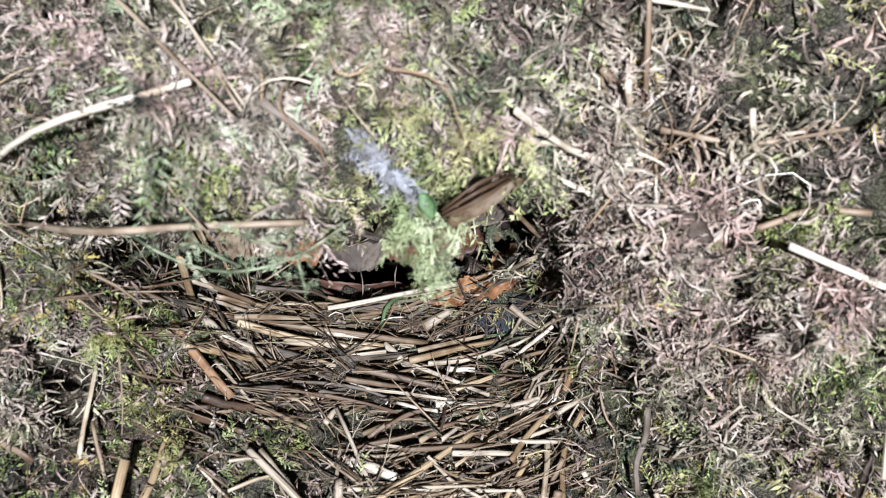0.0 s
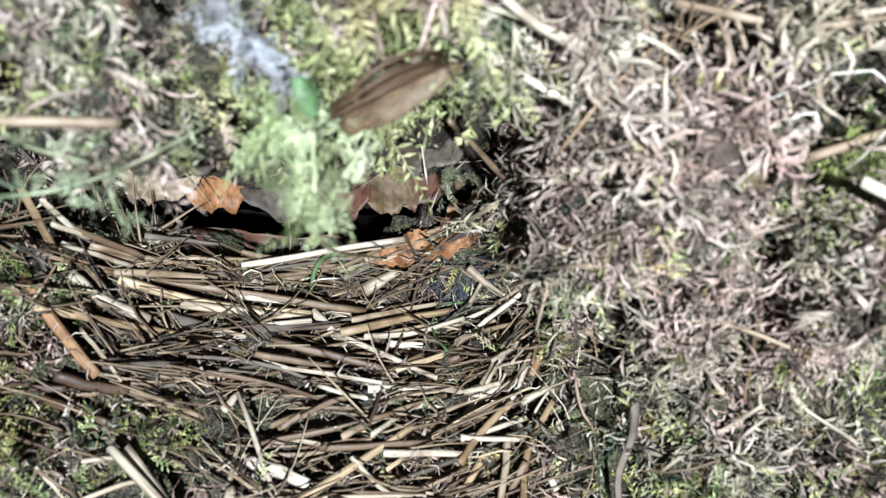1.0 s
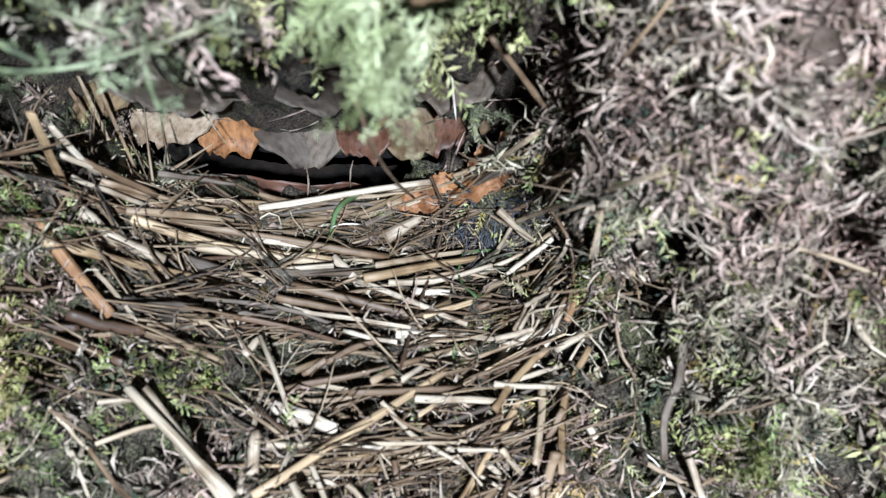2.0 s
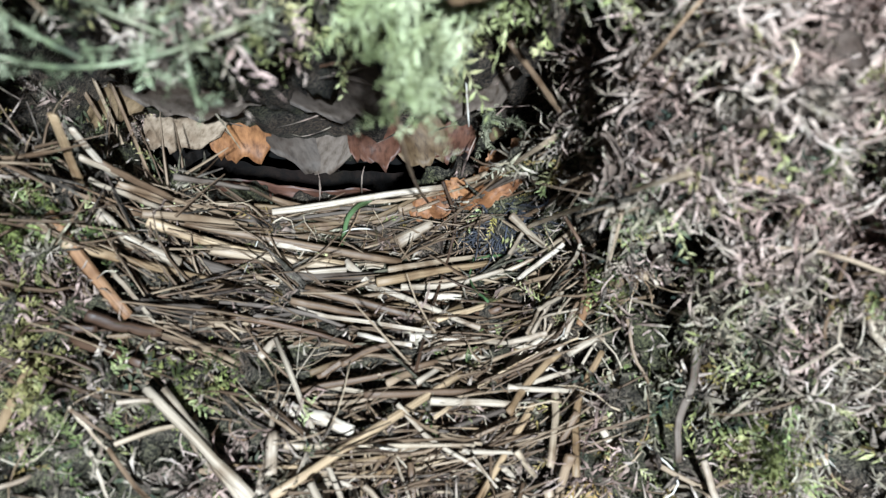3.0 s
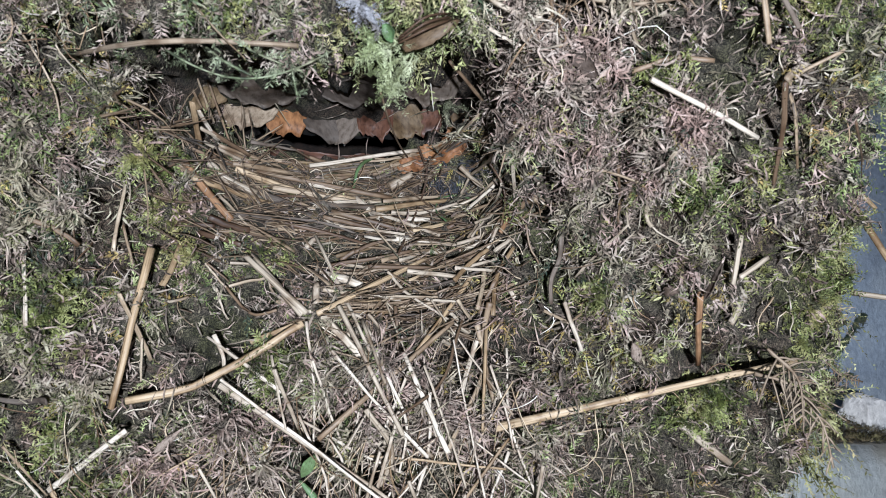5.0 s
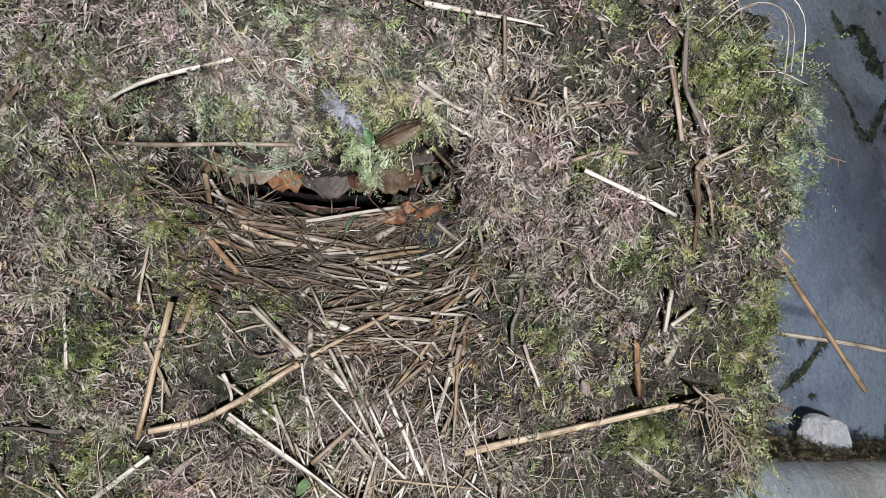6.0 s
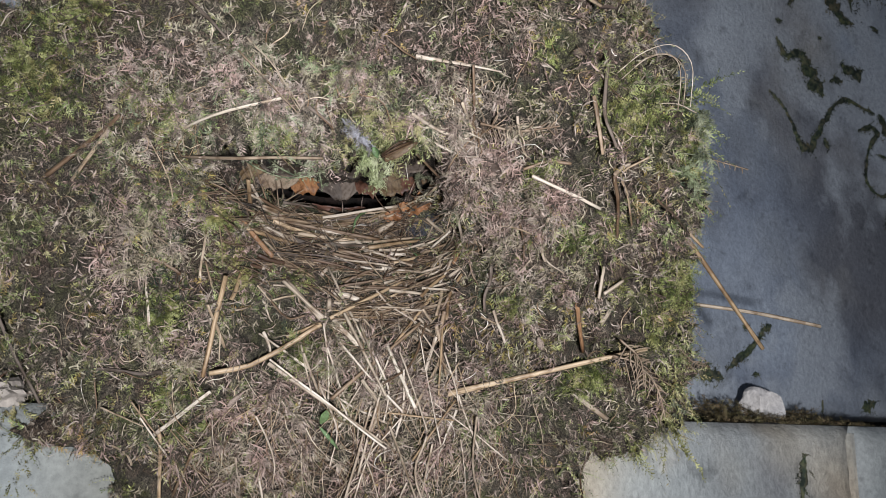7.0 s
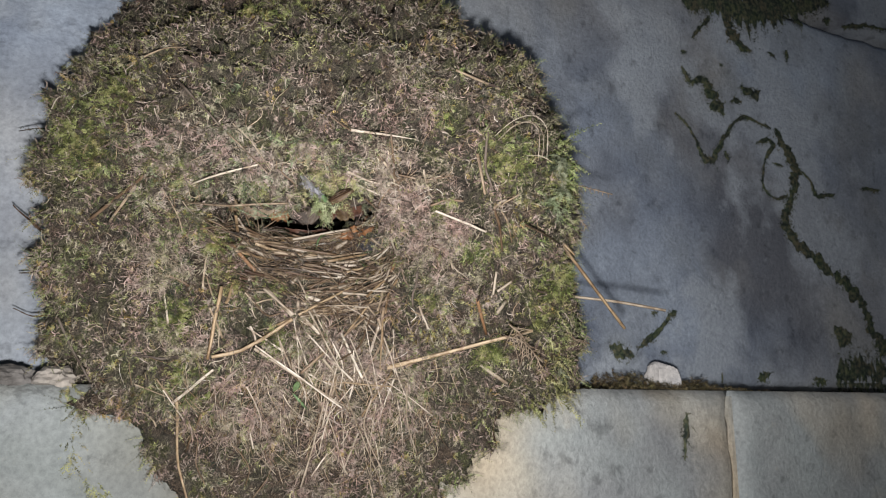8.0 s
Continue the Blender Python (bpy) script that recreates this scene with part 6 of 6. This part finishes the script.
def wall_growth(lines, face, mat, label, length=0.0024):
    """Moss creeping over a stone along lines of (x, z, half width): a low ragged mat with short shoots on it."""
    P, V, F, base = [], [], [], 0
    across = np.array((-1.0, -0.6, -0.2, 0.2, 0.6, 1.0))
    for line in lines:
        reach = np.linalg.norm(np.diff(np.array(line)[:, :2], axis=0), axis=1).sum()
        m = max(8, int(reach / 0.0011))
        knot = spline(line, m)
        seed = RNG.uniform(0, 90)
        wave = lambda k, f: fbm(np.stack([np.arange(m) * f, np.full(m, seed + k), np.zeros(m)], -1), 1, 3)
        d = np.gradient(knot[:, :2], axis=0)
        d /= np.linalg.norm(d, axis=1, keepdims=True) + 1e-9
        out = np.stack([-d[:, 1], d[:, 0]], -1)
        r = np.maximum(knot[:, 2], 0.0008) * 0.75
        ends = np.clip(np.minimum(np.arange(m), np.arange(m)[::-1]) / 4, 0.25, 1)
        lo, hi = r * ends * (0.8 + 0.7 * wave(0, 0.21)), r * ends * (0.8 + 0.7 * wave(20, 0.21))
        mid = knot[:, :2] + out * (r * 0.5 * wave(40, 0.12))[:, None]
        off = np.where(across[None] < 0, across[None] * lo[:, None], across[None] * hi[:, None])
        q = mid[:, None] + out[:, None] * off[..., None]
        high = 0.0011 * (1 - across ** 2)[None] * RNG.uniform(0.5, 1.3, (m, len(across))) - 0.0003
        V.append(np.stack([q[..., 0], face - high, q[..., 1]], -1).reshape(-1, 3))
        idx = np.arange(m * len(across)).reshape(m, -1) + base
        quad = np.stack([idx[:-1, :-1], idx[:-1, 1:], idx[1:, 1:], idx[1:, :-1]], -1).reshape(-1, 4)
        F.append(np.vstack([quad[:, [0, 1, 2]], quad[:, [0, 2, 3]]]))
        base += m * len(across)
        n = int(reach * 2 * r.mean() / 2.2e-6) + 12
        k = RNG.integers(0, m, n)
        side = np.clip(RNG.normal(size=n) * 0.62, -1.7, 1.7)
        p = mid[k] + out[k] * (side * r[k] * ends[k])[:, None]
        P.append(np.stack([p[:, 0], np.full(n, face), p[:, 1]], -1))
    P = np.vstack(P)
    v, f, g = sprigs(P, np.tile((0.0, -1.0, 0.0), (len(P), 1)), length, length * 0.28, lift=0.2, pairs=3, width=0.6)
    F.append(f + base)
    g = np.vstack([np.full((base, 3), 0.3), g])
    return tagged(mesh_from("wall_moss", np.vstack(V + [v]), np.vstack(F), mat, None, label, False, g), category="moss", kind="stuff")


wall_growth((
    ((0.3677, 1.7226, 0.003), (0.3771, 1.7093, 0.0044), (0.3928, 1.7153, 0.0049), (0.4008, 1.7073, 0.01), (0.4061, 1.6946, 0.0124), (0.4168, 1.6829, 0.0064)),
    ((0.3551, 1.675, 0.0017), (0.3707, 1.663, 0.0026), (0.38, 1.6497, 0.0035), (0.3871, 1.6361, 0.0057), (0.3978, 1.6361, 0.0066), (0.4055, 1.6472, 0.0045), (0.4182, 1.6627, 0.0036), (0.4287, 1.6765, 0.0023), (0.4459, 1.6864, 0.0033), (0.4643, 1.6838, 0.0019), (0.4807, 1.681, 0.0025)),
    ((0.4881, 1.6823, 0.004), (0.496, 1.6687, 0.0086), (0.5086, 1.6529, 0.0118), (0.5091, 1.6389, 0.0113), (0.5055, 1.6209, 0.0076), (0.4966, 1.6025, 0.0065), (0.4881, 1.5862, 0.0083), (0.5000, 1.5700, 0.0090), (0.5250, 1.5560, 0.0090), (0.5517, 1.5396, 0.0105)),
    ((0.4593, 1.6627, 0.0024), (0.4766, 1.6683, 0.0034), (0.4831, 1.6631, 0.004), (0.4691, 1.6469, 0.0024), (0.4635, 1.6289, 0.0019), (0.465, 1.6156, 0.0019), (0.4807, 1.6091, 0.0024), (0.4958, 1.6145, 0.003)),
    ((0.4808, 1.6452, 0.002), (0.4941, 1.6437, 0.002)),
    ((0.5172, 1.6436, 0.0021), (0.5311, 1.6349, 0.0026), (0.5414, 1.6193, 0.0037), (0.5684, 1.6249, 0.0027)),
    ((0.4165, 1.6473, 0.0059), (0.419, 1.6376, 0.0045)),
    ((0.4087, 1.7848, 0.0042), (0.3984, 1.7715, 0.0032), (0.3837, 1.7556, 0.0022)),
    ((0.4365, 1.7863, 0.0097), (0.4374, 1.7737, 0.0112), (0.4479, 1.7634, 0.0088), (0.4639, 1.758, 0.0035)),
    ((0.4452, 1.7197, 0.0058), (0.4585, 1.7135, 0.0083), (0.471, 1.7177, 0.0035)),
    ((0.4291, 1.6997, 0.0056), (0.4431, 1.7017, 0.0029)),
    ((0.489, 1.7636, 0.0041), (0.4972, 1.7617, 0.0041)),
    ((0.5168, 1.7718, 0.0053), (0.5152, 1.7601, 0.0037)),
    ((0.418, 1.7352, 0.0028), (0.4216, 1.7353, 0.0023)),
    ((0.5336, 1.8096, 0.006), (0.5465, 1.8077, 0.0044)),
    ((0.5812, 1.8213, 0.007), (0.593, 1.8251, 0.0047)),
    ((0.6123, 1.8217, 0.0036), (0.6491, 1.8315, 0.0038), (0.6932, 1.8379, 0.0026)),
    ((0.6111, 1.6367, 0.0029), (0.6427, 1.6391, 0.0024)),
    ((0.3692, 1.7384, 0.0031), (0.3755, 1.7381, 0.0018)),
    ((0.374, 1.792, 0.0113), (0.4101, 1.7978, 0.0143), (0.4479, 1.8039, 0.0306), (0.4879, 1.8123, 0.0294), (0.5418, 1.8301, 0.0169), (0.5936, 1.8464, 0.0089)),
    ((0.4275, 1.7895, 0.0121), (0.4666, 1.7993, 0.0127), (0.5082, 1.8137, 0.0107)),
), 0.009, M_DARKMOSS, "dark green moss creeping down the wall stone")
wall_growth((
    ((0.5517, 1.5396, 0.0105), (0.5686, 1.5323, 0.0118), (0.5848, 1.5197, 0.0136), (0.5954, 1.5049, 0.0121), (0.601, 1.4915, 0.0121), (0.6117, 1.4765, 0.0139), (0.6203, 1.4649, 0.0169)),
    ((0.5459, 1.4889, 0.0077), (0.5541, 1.4776, 0.013), (0.5699, 1.4799, 0.0106)),
    ((0.5386, 1.4446, 0.0152), (0.5635, 1.4435, 0.0237), (0.5895, 1.4439, 0.0245), (0.617, 1.4478, 0.0312)),
    ((0.5036, 1.4376, 0.0072), (0.525, 1.4364, 0.0074)),
    ((0.4311, 1.4365, 0.003), (0.4404, 1.4411, 0.0098), (0.4539, 1.4429, 0.0031)),
    ((0.2956, 1.459, 0.0025), (0.309, 1.4678, 0.0044), (0.3247, 1.4784, 0.003), (0.333, 1.4875, 0.0027), (0.3411, 1.4923, 0.0059)),
    ((0.321, 1.457, 0.003), (0.3266, 1.4564, 0.0019)),
    ((0.3143, 1.4893, 0.0026), (0.3192, 1.4896, 0.0015)),
    ((0.2673, 1.458, 0.007), (0.2811, 1.4558, 0.0089), (0.2916, 1.4533, 0.0054)),
    ((0.389, 1.4416, 0.0012), (0.3888, 1.4329, 0.0016)),
), 0.009, M_DARKMOSS, "dark moss veins on the wall stone")
X = np.concatenate([RNG.normal(0.255, 0.022, 700), RNG.normal(0.318, 0.014, 400), RNG.uniform(0.12, 0.36, 300)])
Y = RNG.uniform(-0.060, 0.006, 1400)
pile = 0.013 * np.exp(-((X - 0.252) / 0.026) ** 2) + 0.010 * np.exp(-((X - 0.312) / 0.016) ** 2)
P = np.stack([X, Y, JOINT + 0.001 + pile * RNG.uniform(0, 1, 1400) * np.clip((Y + 0.060) / 0.03, 0.1, 1)], -1)
tagged(moss("ledge_moss", "brown moss piled along the stone ledge", M_MUSTARDBROWN, None, P, np.tile((0.0, -0.45, 0.9), (1400, 1)), 0.006, 0.0015, width=0.085), category="moss")
wall_growth((((0.2646, 1.4075, 0.0012), (0.2642, 1.3995, 0.0046), (0.2622, 1.3905, 0.0030), (0.2610, 1.3840, 0.0008), (0.2598, 1.3769, 0.0008)),), -0.0720, M_DARKMOSS, "small dark tuft on the lower stone")
p, q = on_wall([(-0.1214, 1.4200), (-0.1188, 1.4068), (-0.1186, 1.3933), (-0.1144, 1.3852), (-0.1100, 1.3771), (-0.1017, 1.3688)], 150, 0.0016, -0.047)
tagged(moss("hanging_moss", "strand of green moss hanging down the stone", M_OLIVE, None, p, q, 0.005, 0.0013, droop=1.4), category="moss")

# white chip of stone on the ledge
bm = bmesh.new()
bmesh.ops.create_icosphere(bm, subdivisions=3, radius=1)
for v in bm.verts:
    d = 1 + 0.22 * noise.noise(v.co * 1.7 + Vector((3, 1, 8))) + 0.05 * noise.noise(v.co * 5)
    c = v.co * d
    c.x, c.y, c.z = max(-0.7, min(0.62 - 0.35 * c.z, c.x)), max(-0.6, c.y), max(-0.62, min(0.7 - 0.4 * c.x, c.z))
    v.co = Vector((c.x * 0.0128, c.y * 0.011, c.z * 0.0125))
me = bpy.data.meshes.new("pebble")
bm.to_mesh(me)
bm.free()
me.materials.append(M_CHIP)
pebble = tagged(new("pebble", me), "white angular stone chip lying on the ledge", "pebble")
pebble.location = (0.2925, -0.022, JOINT + 0.0086)
pebble.scale = (1.3, 1.2, 1.3)

# crumbling mortar at the left end of the ledge
for i in range(7):
    bm = bmesh.new()
    bmesh.ops.create_icosphere(bm, subdivisions=3, radius=1)
    r = RNG.uniform(0.007, 0.012)
    for v in bm.verts:
        v.co = v.co * r * (1 + 0.45 * noise.noise(v.co * 1.4 + Vector((i * 3.1, 0, 0))) + 0.25 * noise.noise(v.co * 4 + Vector((0, i * 2.3, 0))))
        v.co.z *= 0.5
    me = bpy.data.meshes.new("mortar_lump")
    bm.to_mesh(me)
    bm.free()
    me.materials.append(M_MORTAR)
    lump = tagged(new("mortar_lump", me), "grey crumbling lump of mortar on the ledge", "mortar", "mortar lumps on the ledge")
    lump.location = (-0.26 + 0.022 * i, -0.030 + RNG.uniform(-0.006, 0.006), JOINT + r * 0.3)
